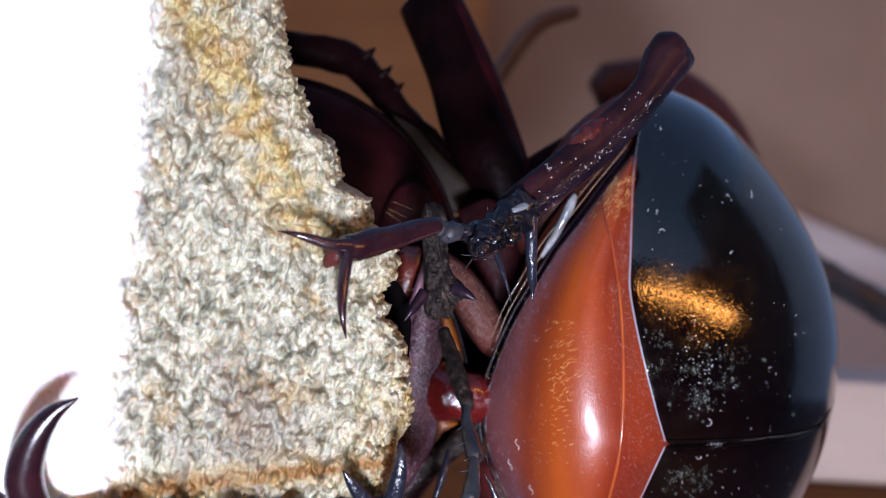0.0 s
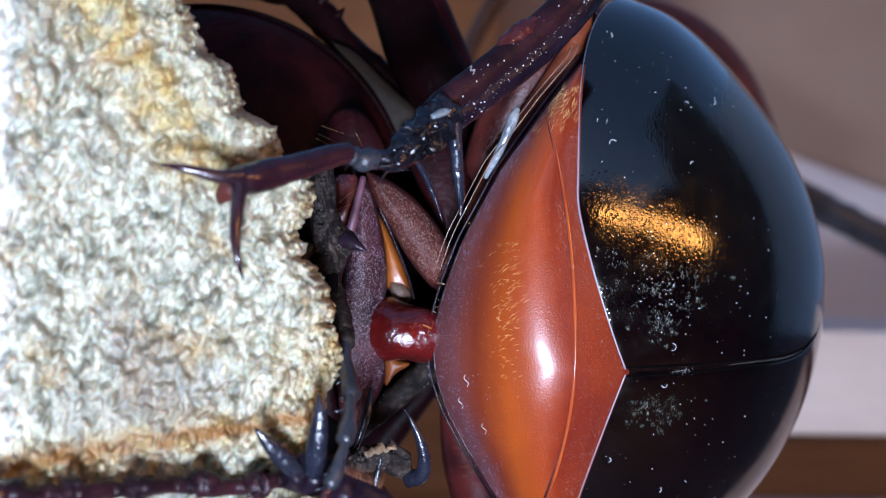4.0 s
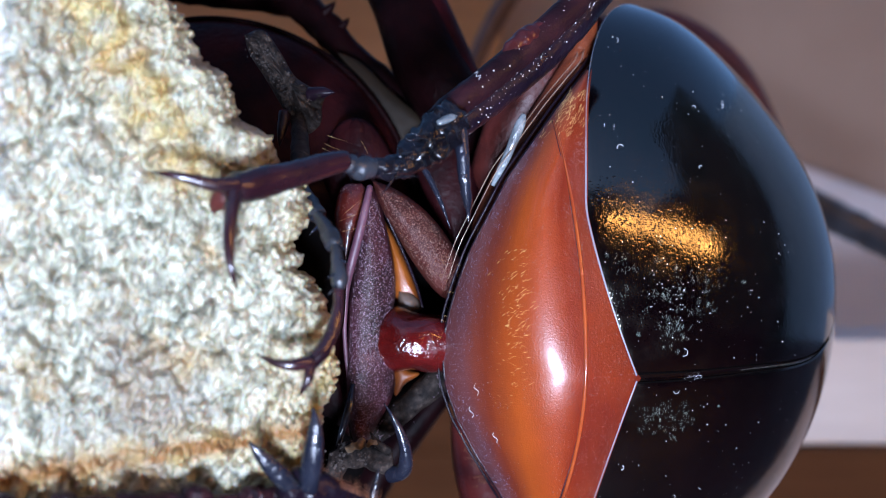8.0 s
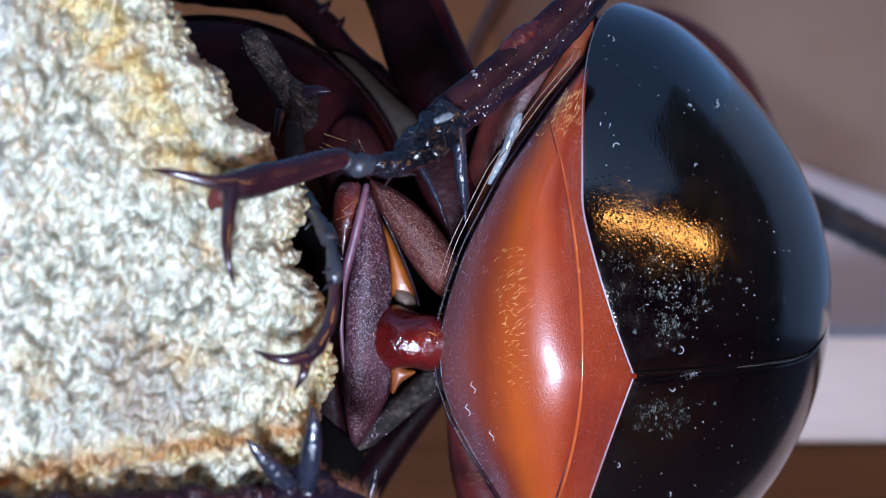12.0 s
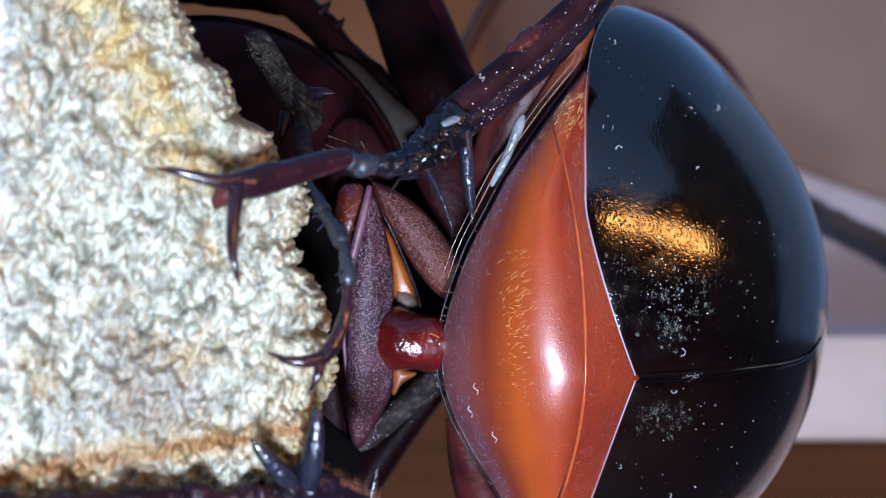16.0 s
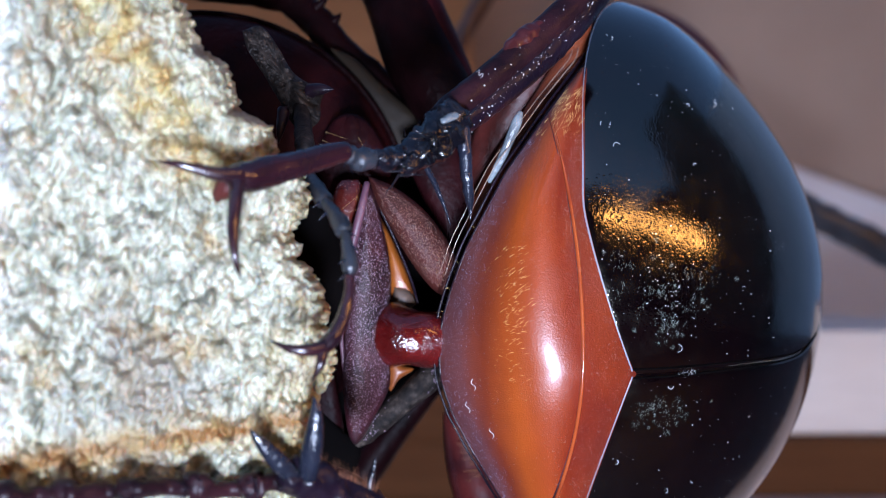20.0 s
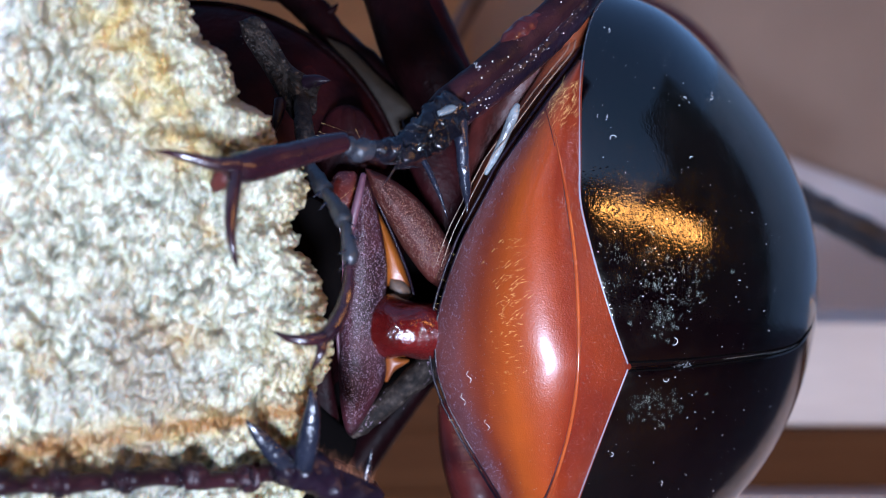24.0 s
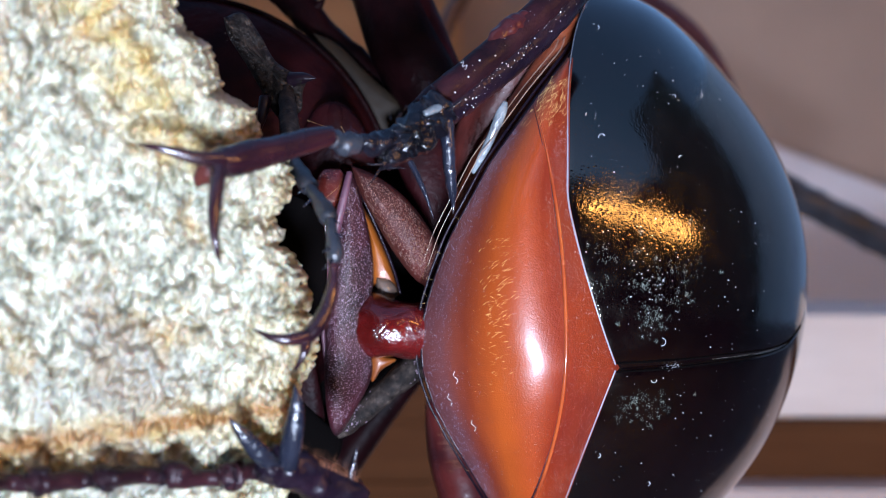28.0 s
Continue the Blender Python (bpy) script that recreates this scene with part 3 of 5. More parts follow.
def elytra():
    for sign, label in ((1, "glossy black wing case"), (-1, "glossy black wing case")):
        bm = bmesh.new()
        rows = []
        for i in range(97):
            phi = 0.02 + i / 96 * 118
            x0 = math.asin(front_x(phi))
            row = []
            for k in range(81):
                x = math.sin(x0 + (math.pi / 2 * 0.995 - x0) * (k / 80) ** 1.1)
                px, py, d = dome(x, sign * phi)
                sink = 0.12 * math.exp(-phi / 0.7) + 0.03 * math.exp(-k / 0.8)
                row.append(plan(px, py, d + sink))
            rows.append(row)
        sheet(bm, rows)
        case = part("wing_case", bm, BLACK, beetle, label)
        rim = []
        for i in range(34):
            phi = 0.6 + i / 33 * 112
            px, py, d = dome(front_x(phi), sign * phi)
            rim.append((px + 1, py, d - 0.06 * min(1, max(0.2, (75 - phi) / 35)), 0.048 * min(1, max(0.25, (75 - phi) / 35))))
        part("rim", limb(rim, steps=3, sides=8, rough=0.12, seed=sign), EDGE, case, "thin bright front rim")
        seam = []
        for i in range(16):
            px, py, d = dome(0.25 + 0.72 * i / 15, sign * 0.9)
            seam.append((px, py, d + 0.03, 0.05))
        part("seam", limb(seam, steps=3, sides=6, rough=0.5, seed=3), SEAM_SHADE, case)
        # dust
        bm = bmesh.new()
        for k in range(260 if sign > 0 else 170):
            phi, x = RNG.uniform(2, 80), RNG.uniform(0.1, 0.85)
            if x < front_x(phi) + 0.02:
                continue
            if phi > 45 and RNG.random() < 0.5:
                continue
            px, py, d = dome(x, sign * phi)
            r = RNG.choice((0.3, 0.35, 0.4, 0.5, 0.6, 0.8, 1.3))
            r *= 0.9
            speck(bm, px, py, d, 0.028 * r)
        for px0, py0, s in (((1078, 224, 9), (1098, 262, 6), (1087, 72, 7), (1228, 190, 3), (1276, 188, 4), (1240, 296, 3), (1210, 624, 7), (1330, 518, 4)) if sign > 0
                            else ((1197, 692, 5), (1100, 828, 4), (1240, 862, 4), (1190, 880, 5))):
            turn = RNG.uniform(0, 6.3)
            ux, uy = (px0 - 1010) / 470, (525 - py0) / 532
            d = 11 - 11 * math.sqrt(max(0.02, 1 - ux * ux - uy * uy))
            tube(bm, [(px0 + s * math.cos(turn + k * 0.8), py0 + s * math.sin(turn + k * 0.8), d - 0.04, 0.010) for k in range(5)], steps=2, sides=5)
        for k in range(0 if sign > 0 else 26):
            px, py = RNG.gauss(1232, 9), RNG.gauss(668, 3)
            ux, uy = (px - 1010) / 470, (525 - py) / 532
            d = 10.97 - 11 * math.sqrt(max(0.02, 1 - ux * ux - uy * uy))
            spike(bm, px, py, d, px + RNG.uniform(-5, 5), py + RNG.uniform(-4, 4), d - RNG.uniform(0.02, 0.12), 0.007)
        for k in range(70 if sign > 0 else 16):
            px, py = RNG.gauss(1185, 45), RNG.gauss(530, 55) if sign > 0 else RNG.gauss(742, 18)
            if px < 1110 + max(0, py - 450) * 0.38:
                continue
            ux, uy = (px - 1010) / 470, (525 - py) / 532
            speck(bm, px, py, 10.96 - 11 * math.sqrt(max(0.02, 1 - ux * ux - uy * uy)), RNG.choice((0.018, 0.025, 0.032)))
        part("dust_specks", bm, DUST, case, "white specks of dust and glints and fibres", kind="stuff", smooth=False)
        bm = bmesh.new()
        for cx, cy, sx, sy, n in (((1190, 520, 34, 42, 260), (1192, 590, 14, 18, 150), (1140, 470, 40, 26, 120), (1270, 520, 30, 20, 60)) if sign > 0 else ((1188, 742, 20, 16, 200), (1170, 740, 40, 26, 80))):
            lumps = [(RNG.gauss(cx, sx), RNG.gauss(cy, sy), RNG.uniform(1, 7)) for k in range(n // 9)]
            for k in range(int(n * 1.6)):
                lx, ly, ls = RNG.choice(lumps)
                px, py = RNG.gauss(lx, ls), RNG.gauss(ly, ls)
                ux, uy = (px - 1010) / 470, (525 - py) / 532
                d = 11 - 11 * math.sqrt(max(0.02, 1 - ux * ux - uy * uy))
                spike(bm, px, py, d, px + RNG.uniform(-2.5, 2.5), py + RNG.uniform(-5, 5), d - 0.02, RNG.choice((0.005, 0.007, 0.012)))
        part("smudge", bm, SMUDGE, case, "faint greenish dusty smudge", kind="stuff", smooth=False)


elytra()

SCUT_LEFT = [(60, 1075), (110, 1048), (190, 985), (310, 900), (440, 832), (510, 806), (570, 789), (620, 782), (680, 786), (740, 806), (800, 838), (882, 888), (980, 950), (1080, 1000), (1150, 1030), (1200, 1046)]


def scut_edges(y):
    left = float(np.interp(y, [p[0] for p in SCUT_LEFT], [p[1] for p in SCUT_LEFT]))
    z = (525 - y) / 532
    lo, hi = -118.0, 118.0
    for _ in range(40):
        mid = (lo + hi) / 2
        if (525 - dome(front_x(mid), mid)[1]) / 532 < z:
            lo = mid
        else:
            hi = mid
    x, _, d = dome(front_x(lo), lo)
    return left, x, d


SOFT_Y = list(range(60, 1261, 20))
SOFT_D, SOFT_W = [], []
for at_y in SOFT_Y:
    near = [scut_edges(at_y + k) for k in range(-100, 101, 20)]
    SOFT_D.append(sum(e[2] for e in near) / len(near))
    SOFT_W.append(sum(max(40, e[1] - e[0]) for e in near) / len(near) / 40)


def scut_depth(u, d_edge, y):
    """Depth across the shield: u 0 at its front edge, 1 at the wing cases."""
    swell = max(0.0, 1 - ((y - 640) / 560) ** 2)
    crest = float(np.interp(y, SOFT_Y, SOFT_D)) + 0.05 - 0.95 * swell - 0.36 * math.exp(-((y - 655) / 165) ** 2)
    crest -= 0.0034 * (y - 640) * math.exp(-((y - 640) / 230) ** 2)
    if u < 0.61:
        return crest + 0.92 * 0.61 * float(np.interp(y, SOFT_Y, SOFT_W)) * (1 - u / 0.61) ** 2.1
    s = (u - 0.61) / 0.39
    return crest + (d_edge - 0.05 - crest) * s ** 1.8


def scutellum():
    bm = bmesh.new()
    layer = bm.verts.layers.float.new("across")
    rows, cols = 150, 70
    grid = []
    for i in range(rows + 1):
        y = 124 + (1175 - 124) * i / rows
        left, right, de = scut_edges(y)
        row = []
        for k in range(cols + 1):
            u = k / cols
            x = left + (right + 4 - left) * u
            d = scut_depth(u, de, y)
            if k == cols:
                x, d = x + 16, d + 0.7
            v = bm.verts.new(plan(x, y, d))
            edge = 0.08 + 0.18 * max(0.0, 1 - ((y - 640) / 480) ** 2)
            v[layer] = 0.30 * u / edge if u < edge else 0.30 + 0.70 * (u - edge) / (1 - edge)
            row.append(v)
        grid.append(row)
    for a, b in zip(grid, grid[1:]):
        for k in range(cols):
            bm.faces.new((a[k], a[k + 1], b[k + 1], b[k]))
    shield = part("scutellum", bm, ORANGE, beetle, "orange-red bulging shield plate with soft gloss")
    ridge, lip, lip2, wall = [], [], [], []
    for i in range(40):
        y = 205 + (1050 - 205) * i / 39
        left, right, de = scut_edges(y)
        x = min(right - 14, 1037 - (0.0003 if y < 640 else 0.0007) * (y - 640) ** 2)
        u = (x - left) / (right + 4 - left)
        ridge.append((x, y, scut_depth(u, de, y) - 0.02, 0.008 + 0.085 * min(1, (y - 200) / 160)))
    part("groove", limb([(x - 5, y, d + 0.05, 0.65 * q) for x, y, d, q in ridge], steps=3, sides=6), PURPLE, shield, "fine dark groove")
    part("ridge", limb(ridge, steps=3, sides=8), RIDGE, shield, "thin raised orange line")
    for i in range(40):
        y = 100 + (1150 - 100) * i / 39
        left, right, de = scut_edges(y)
        d = scut_depth(0, de, y)
        lip.append((left + 2, y, d - 0.03, 0.07))
        lip2.append((left - 8, y - 3, d + 0.3, 0.06))
        wall.append((left + 48, y, d + 2.0, 1.1))
    # Collar lines; the glints along them are put into the pale colour.
    collar = []
    for i in range(18):
        y = 92 + (500 - 92) * i / 17
        left, right, de = scut_edges(max(y, 105))
        collar.append((left - 16 - 6 * math.sin(i * 0.18), y - 6, scut_depth(0, de, y) - 0.25, 0.022 * (1.3 - 0.045 * i)))
    part("collar", limb([(x - 9, y - 3, d + 0.4, q * 0.8) for x, y, d, q in collar], steps=3, sides=8, rough=0.3, seed=8), COLLAR, shield, "collar line with its glints in the pale colour")
    part("collar", limb(collar, steps=3, sides=8, rough=0.2, seed=6), COLLAR, shield, "collar line with its glints in the pale colour")
    part("rim", limb(lip, steps=3, sides=8, rough=0.3), DARK, shield, "dark beaded front rim")
    part("outer_rim", limb(lip2, steps=3, sides=8, rough=0.3, seed=4), DARK, shield)
    part("side_wall", limb(wall, steps=2, sides=10), DARK, shield)
    bm = bmesh.new()
    for k in range(800):
        y = RNG.gauss(600, 120)
        if not 440 < y < 780:
            continue
        left, right, de = scut_edges(y)
        x = 905 - 0.06 * (y - 450) + RNG.gauss(0, 16)
        u = (x - left) / (right + 4 - left)
        d = scut_depth(u, de, y)
        l = RNG.uniform(6, 14)
        spike(bm, x, y, d + 0.01, x + l, y + RNG.uniform(-9, 3), d - 0.14, RNG.uniform(0.006, 0.013))
    for k in range(130):
        y = RNG.uniform(165, 245)
        left, right, de = scut_edges(y)
        u = RNG.uniform(0.05, 0.95)
        x = left + (right - left) * u
        d = scut_depth(u, de, y)
        spike(bm, x, y, d, x + RNG.uniform(2, 16), y - RNG.uniform(4, 18), d - 0.10, 0.0055)
    for k in range(14):
        y = RNG.uniform(400, 860)
        left, right, de = scut_edges(y)
        d = scut_depth(0, de, y)
        spike(bm, left - 2, y, d, left - RNG.uniform(10, 20), y + RNG.uniform(-8, 6), d - 0.1, 0.004)
    part("golden_hairs", bm, HAIR, shield, "short golden hairs", kind="stuff", smooth=False)
    bm = bmesh.new()
    for x, y in ((842, 690), (875, 775), (833, 730)):
        left, right, de = scut_edges(y)
        d = scut_depth((x - left) / (right + 4 - left), de, y) - 0.08
        tube(bm, [(x, y - 12, d, 0.008), (x - 3, y - 4, d - 0.05, 0.009), (x + 5, y + 3, d - 0.05, 0.009), (x + 3, y + 10, d, 0.008)], steps=3, sides=5)
    blue = bmesh.new()
    for k in range(4200):
        y = RNG.uniform(250, 900)
        left, right, de = scut_edges(y)
        u = RNG.choice((0.01 + abs(RNG.gauss(0, 0.09)), 0.01 + abs(RNG.gauss(0, 0.09)), RNG.uniform(0.78, 0.98), RNG.random()))
        x = left + (right + 4 - left) * u
        d = scut_depth(u, de, y)
        if u < 0.3:
            speck(blue, x, y, d, RNG.choice((0.006, 0.009, 0.012, 0.016, 0.022)))
        elif u > 0.75 or RNG.random() < 0.4:
            speck(bm, x, y, d, RNG.choice((0.006, 0.008, 0.012)))
    rosy = bmesh.new()
    for k in range(1900):
        y = RNG.uniform(240, 1000)
        left, right, de = scut_edges(y)
        u = RNG.choice((RNG.uniform(0.74, 0.985), RNG.uniform(0.74, 0.985), RNG.gauss(0.62, 0.07)))
        if 0.3 < u < 0.985:
            speck(rosy, left + (right + 4 - left) * u, y, scut_depth(u, de, y) - 0.005, RNG.choice((0.007, 0.010, 0.013, 0.018)))
    part("granulation", rosy, RED_GRAIN, shield, "fine rosy stipple", kind="stuff", smooth=False)
    part("granulation", blue, BLUE_GRAIN, shield, "fine blue-grey stipple", kind="stuff", smooth=False)
    part("dust_specks", bm, DUST, shield, "pale dust specks and fibres", kind="stuff", smooth=False)


scutellum()


def thorax():
    # waist between the two halves of the body
    row = [(686, 600, 5.2, 1.62), (700, 601, 4.8, 1.56), (725, 603, 4.5, 1.42), (755, 606, 4.5, 1.36), (800, 609, 5.0, 1.4)]
    part("waist", limb(row, steps=6, sides=30, rough=0.09, grain=1100), RED, beetle, "glossy dark red waist joint")
    plate = [(652, 328), (668, 345), (684, 405), (697, 470), (700, 520), (692, 575), (696, 640), (698, 690), (672, 745), (640, 795), (622, 770), (614, 690), (616, 600), (620, 520), (634, 430)]
    side = part("side_plate", pillow(plate, 4.6, 1.3, lean=(1.2, 0.0)), PURPLE, beetle, "plum-brown finely pitted plate")
    part("granulation", grains(plate, 4.6, 1.3, (1.2, 0.0), 3800, (0.008, 0.011, 0.014, 0.018, 0.026), RNG, 0.93), GRAIN, side, "dense fine lilac granules", kind="stuff", smooth=False)
    part("plate_rim", limb([(655, 330, 3.2, 0.15), (645, 375, 3.0, 0.2), (633, 425, 3.0, 0.22), (620, 475, 3.1, 0.21), (613, 520, 3.4, 0.13), (610, 590, 3.8, 0.1), (616, 660, 4.0, 0.1), (628, 720, 4.4, 0.08)], sides=12), MAUVE, beetle, "smooth raised mauve rim")
    strip = [(640, 325), (650, 345), (636, 400), (622, 450), (608, 480), (594, 440), (592, 380), (606, 330)]
    hem = part("red_plate", pillow(strip, 4.6, 0.7), BLOOD, beetle, "dark blood-red glossy plate")
    part("granulation", grains(strip, 4.6, 0.7, (0, 0), 200, (0.008, 0.012, 0.018, 0.026), RNG), RED_GRAIN, hem, "scattered shining grains", kind="stuff", smooth=False)
    rod = [(658, 318), (705, 338), (755, 375), (800, 432), (828, 495), (820, 532), (780, 524), (735, 470), (700, 412), (672, 362)]
    base = part("coxa_plate", pillow(rod, 5.4, 1.6, lean=(0.6, 0.2)), BROWNISH, beetle, "brownish red velvety leg base")
    part("granulation", grains(rod, 5.4, 1.6, (0.6, 0.2), 2300, (0.008, 0.011, 0.014, 0.018, 0.025), RNG, 0.86), RED_GRAIN, base, "dense fine rosy granules", kind="stuff", smooth=False)
    part("membrane", pillow([(676, 380), (700, 425), (725, 480), (742, 530), (745, 548), (712, 556), (697, 520), (690, 450)], 6.4, 0.7), MEMBRANE, beetle, "amber yellow joint membrane")
    part("membrane", pillow([(706, 515), (730, 520), (744, 545), (718, 565), (703, 556)], 5.9, 0.5), PALE_MEMBRANE, beetle, "pale translucent joint membrane")
    part("membrane", pillow([(695, 640), (722, 655), (742, 662), (716, 680), (699, 700)], 6.6, 0.4), MEMBRANE, beetle, "amber joint membrane")
    part("membrane_edge", limb([(672, 360, 5.2, 0.05), (706, 430, 5.6, 0.06), (735, 500, 5.6, 0.07), (748, 545, 5.4, 0.05)], sides=8), DARK, beetle)
    # Black sheet standing for the shade behind the waist.
    part("shade_backing", pillow([(560, 700), (640, 806), (700, 745), (795, 660), (825, 560), (800, 440), (700, 420), (600, 430)], 10.4, 0.4), SEAM_SHADE, beetle)
    part("lower_arm", limb([(640, 792, 6.2, 0.3), (662, 774, 6.0, 0.46), (710, 730, 6.0, 0.58), (758, 688, 6.3, 0.66), (800, 655, 7.0, 0.7)], sides=16, rough=0.2), DIRTY, beetle, "dark grey-brown rod")
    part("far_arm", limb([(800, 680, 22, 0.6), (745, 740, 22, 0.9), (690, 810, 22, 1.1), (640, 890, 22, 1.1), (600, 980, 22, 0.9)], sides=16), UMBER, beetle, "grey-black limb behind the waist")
    bm = bmesh.new()
    for k in range(150):
        u = RNG.random()
        speck(bm, 655 + 130 * u + RNG.gauss(0, 7), 780 - 115 * u + RNG.gauss(0, 9), 5.45 + 0.5 * u, RNG.choice((0.02, 0.03, 0.045)))
    part("granulation", bm, GRAIN, beetle, "pale dusty grains on the rod", kind="stuff", smooth=False)
    part("neck_membrane", pillow([(596, 92), (640, 112), (690, 160), (742, 205), (768, 238), (740, 268), (700, 262), (660, 190), (620, 130)], 11.6, 0.3), NECK, beetle, "grey-tan neck membrane")
    part("body_side", pillow([(765, 245), (830, 180), (960, 90), (1045, 20), (1120, 110), (1300, 300), (1300, 700), (1040, 820), (850, 740), (806, 640), (800, 520), (786, 440), (765, 330)], 13.0, 1.0), MAROON, beetle, "dark body flank under the wing cases")
    # Black sheet standing for shade in the gap beside the leg base.
    part("inner_shade", pillow([(690, 290), (780, 270), (870, 300), (850, 420), (810, 500), (740, 480), (700, 400)], 12.6, 0.4), SEAM_SHADE, beetle)
    # front half of the body, seen from behind
    bm = bmesh.new()
    rows = []
    for i in range(49):
        a = 2 * math.pi * i / 48
        row = []
        for k in range(25):
            s = math.sin(math.pi / 2 * k / 24)
            row.append(plan(370 + 372 * s * math.cos(a), 420 - 386 * s * math.sin(a), 11 - 5.5 * math.sqrt(max(0, 1 - s * s))))
        rows.append(row)
    sheet(bm, rows)
    bmesh.ops.remove_doubles(bm, verts=bm.verts, dist=0.00001)
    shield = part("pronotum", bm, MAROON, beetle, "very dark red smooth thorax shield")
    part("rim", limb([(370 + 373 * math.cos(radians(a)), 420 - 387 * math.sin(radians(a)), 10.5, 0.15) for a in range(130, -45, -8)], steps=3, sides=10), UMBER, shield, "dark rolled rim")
    # Black sheets for shade in the gnawed notch and below the thorax.
    part("hollow_shade", pillow([(505, 380), (560, 370), (605, 420), (612, 520), (600, 600), (560, 590), (515, 520)], -1.5, 0.3), SEAM_SHADE, beetle)
    part("under_shade", pillow([(578, 735), (615, 770), (648, 800), (640, 840), (612, 872), (600, 930), (555, 930), (548, 790)], 7.4, 0.5), SEAM_SHADE, beetle)
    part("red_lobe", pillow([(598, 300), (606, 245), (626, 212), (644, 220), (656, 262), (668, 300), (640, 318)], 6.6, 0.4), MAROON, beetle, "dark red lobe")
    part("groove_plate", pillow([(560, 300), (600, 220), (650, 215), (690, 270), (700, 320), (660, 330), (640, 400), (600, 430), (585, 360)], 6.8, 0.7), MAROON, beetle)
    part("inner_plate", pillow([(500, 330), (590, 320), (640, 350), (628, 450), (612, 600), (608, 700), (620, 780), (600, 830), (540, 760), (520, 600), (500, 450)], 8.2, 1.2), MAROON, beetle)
    bm = bmesh.new()
    for x, y, x2, y2 in ((600, 392, 650, 372), (606, 410, 656, 398), (610, 378, 640, 352), (575, 255, 610, 270), (570, 262, 608, 282), (580, 240, 625, 255), (640, 250, 655, 280)):
        spike(bm, x, y, 3.4, x2, y2, 2.6, 0.008)
    for k in range(240):
        u = RNG.random()
        x, y = 672 + 125 * u + RNG.uniform(-14, 26), 345 + 150 * u + RNG.uniform(-18, 18)
        spike(bm, x, y, 4.3, x + RNG.uniform(-3, 7), y + RNG.uniform(3, 11), 3.7, 0.005)
    part("bristles", bm, HAIR, beetle, "short golden bristles", kind="stuff", smooth=False)


thorax()


def upper_middle_leg():
    """The leg that reaches across: thigh and shin on the body, foot on the wood."""
    thigh = part("middle_thigh", limb([(1050, 10, 7.6, 0.3), (1020, 45, 7.8, 0.8), (968, 118, 8.0, 1.45), (915, 205, 8.2, 1.4), (875, 285, 8.6, 1.1), (850, 345, 9.2, 0.7)], sides=22), RUSSET, beetle, "dark red glossy thigh")
    part("flank_plate", pillow([(1058, 10), (1056, 70), (1046, 130), (985, 205), (900, 320), (850, 420), (835, 400), (880, 290), (950, 180)], 6.3, 0.5), FLANK, beetle, "brown-red flank plate")
    part("flank_plate", pillow([(720, 260), (790, 235), (850, 330), (840, 420), (815, 480), (790, 420), (750, 340)], 8.5, 0.6), MAROON, beetle)
    shin = part("middle_shin", limb([(1098, -100, 1.0, 0.8), (1078, -85, 0.6, 0.95), (1040, -18, -0.2, 0.64), (985, 40, -1.2, 0.66), (918, 99, -2.4, 0.66), (856, 150, -3.4, 0.64), (806, 188, -4.2, 0.62), (774, 216, -4.6, 0.58)],
                    sides=22, steps=8, rough=0.07, grain=2200), PLUM, beetle, "black-plum shin with dusty pits")
    part("ridge", limb([(1112, -80, 1.4, 0.8), (1094, -66, 1.0, 0.9), (1052, -4, 0.3, 0.72), (1000, 58, -0.7, 0.72), (938, 118, -1.9, 0.72), (878, 168, -2.9, 0.66), (828, 208, -3.8, 0.6), (795, 232, -4.4, 0.5)],
                       sides=20, steps=8, rough=0.1, grain=2200), DARK, shin, "dark lower ridge of the shin")
    part("knob", limb([(884, 112, -2.9, 0.15), (904, 88, -2.8, 0.36), (930, 68, -2.45, 0.42), (955, 54, -1.95, 0.34), (974, 44, -1.4, 0.12)], sides=22, steps=10, rough=0.3, grain=2600), THIGH, shin, "shiny dark red-brown swelling")
    bm = bmesh.new()
    for k in range(60):
        u = RNG.random()
        x, y = 1060 - 265 * u, -40 + 255 * u
        d = 0.4 - 4.6 * u
        side = RNG.choice((-1, 1))
        r = RNG.uniform(22, 38) if side > 0 else RNG.uniform(-4, 10)
        spike(bm, x + side * r * 0.68, y + side * r * 0.73, d - 0.35, x + side * (r + 17) * 0.68 - 8, y + side * (r + 17) * 0.73 + 10, d - 0.2, 0.02)
    part("bristle_fringe", bm, DARK, shin, "short dark thorns", kind="stuff", smooth=False)
    bm = bmesh.new()
    for k in range(210):
        u = RNG.random()
        x, y = 1060 - 265 * u, -40 + 255 * u
        o = RNG.choice((RNG.uniform(-14, 44), RNG.gauss(24, 12)))
        d = (-0.2 if o < 4 else 0.4) - 4.6 * u - 0.72 * math.sqrt(max(0.02, 1 - ((o + 4) / 28 if o < 4 else (o - 22) / 32) ** 2 if abs(o - 2) < 50 else 0.02))
        speck(bm, x + o * 0.68, y + o * 0.73, d - 0.02, RNG.choice((0.008, 0.012, 0.014, 0.018, 0.022, 0.035)))
    tube(bm, [(840, 130, -4.4, 0.006), (845, 127, -4.6, 0.008), (843, 136, -4.8, 0.008), (851, 133, -4.9, 0.008), (847, 142, -4.6, 0.006)], steps=3, sides=5)
    part("dust_specks", bm, DUST, shin, "white specks of dust and glints", kind="stuff", smooth=False)
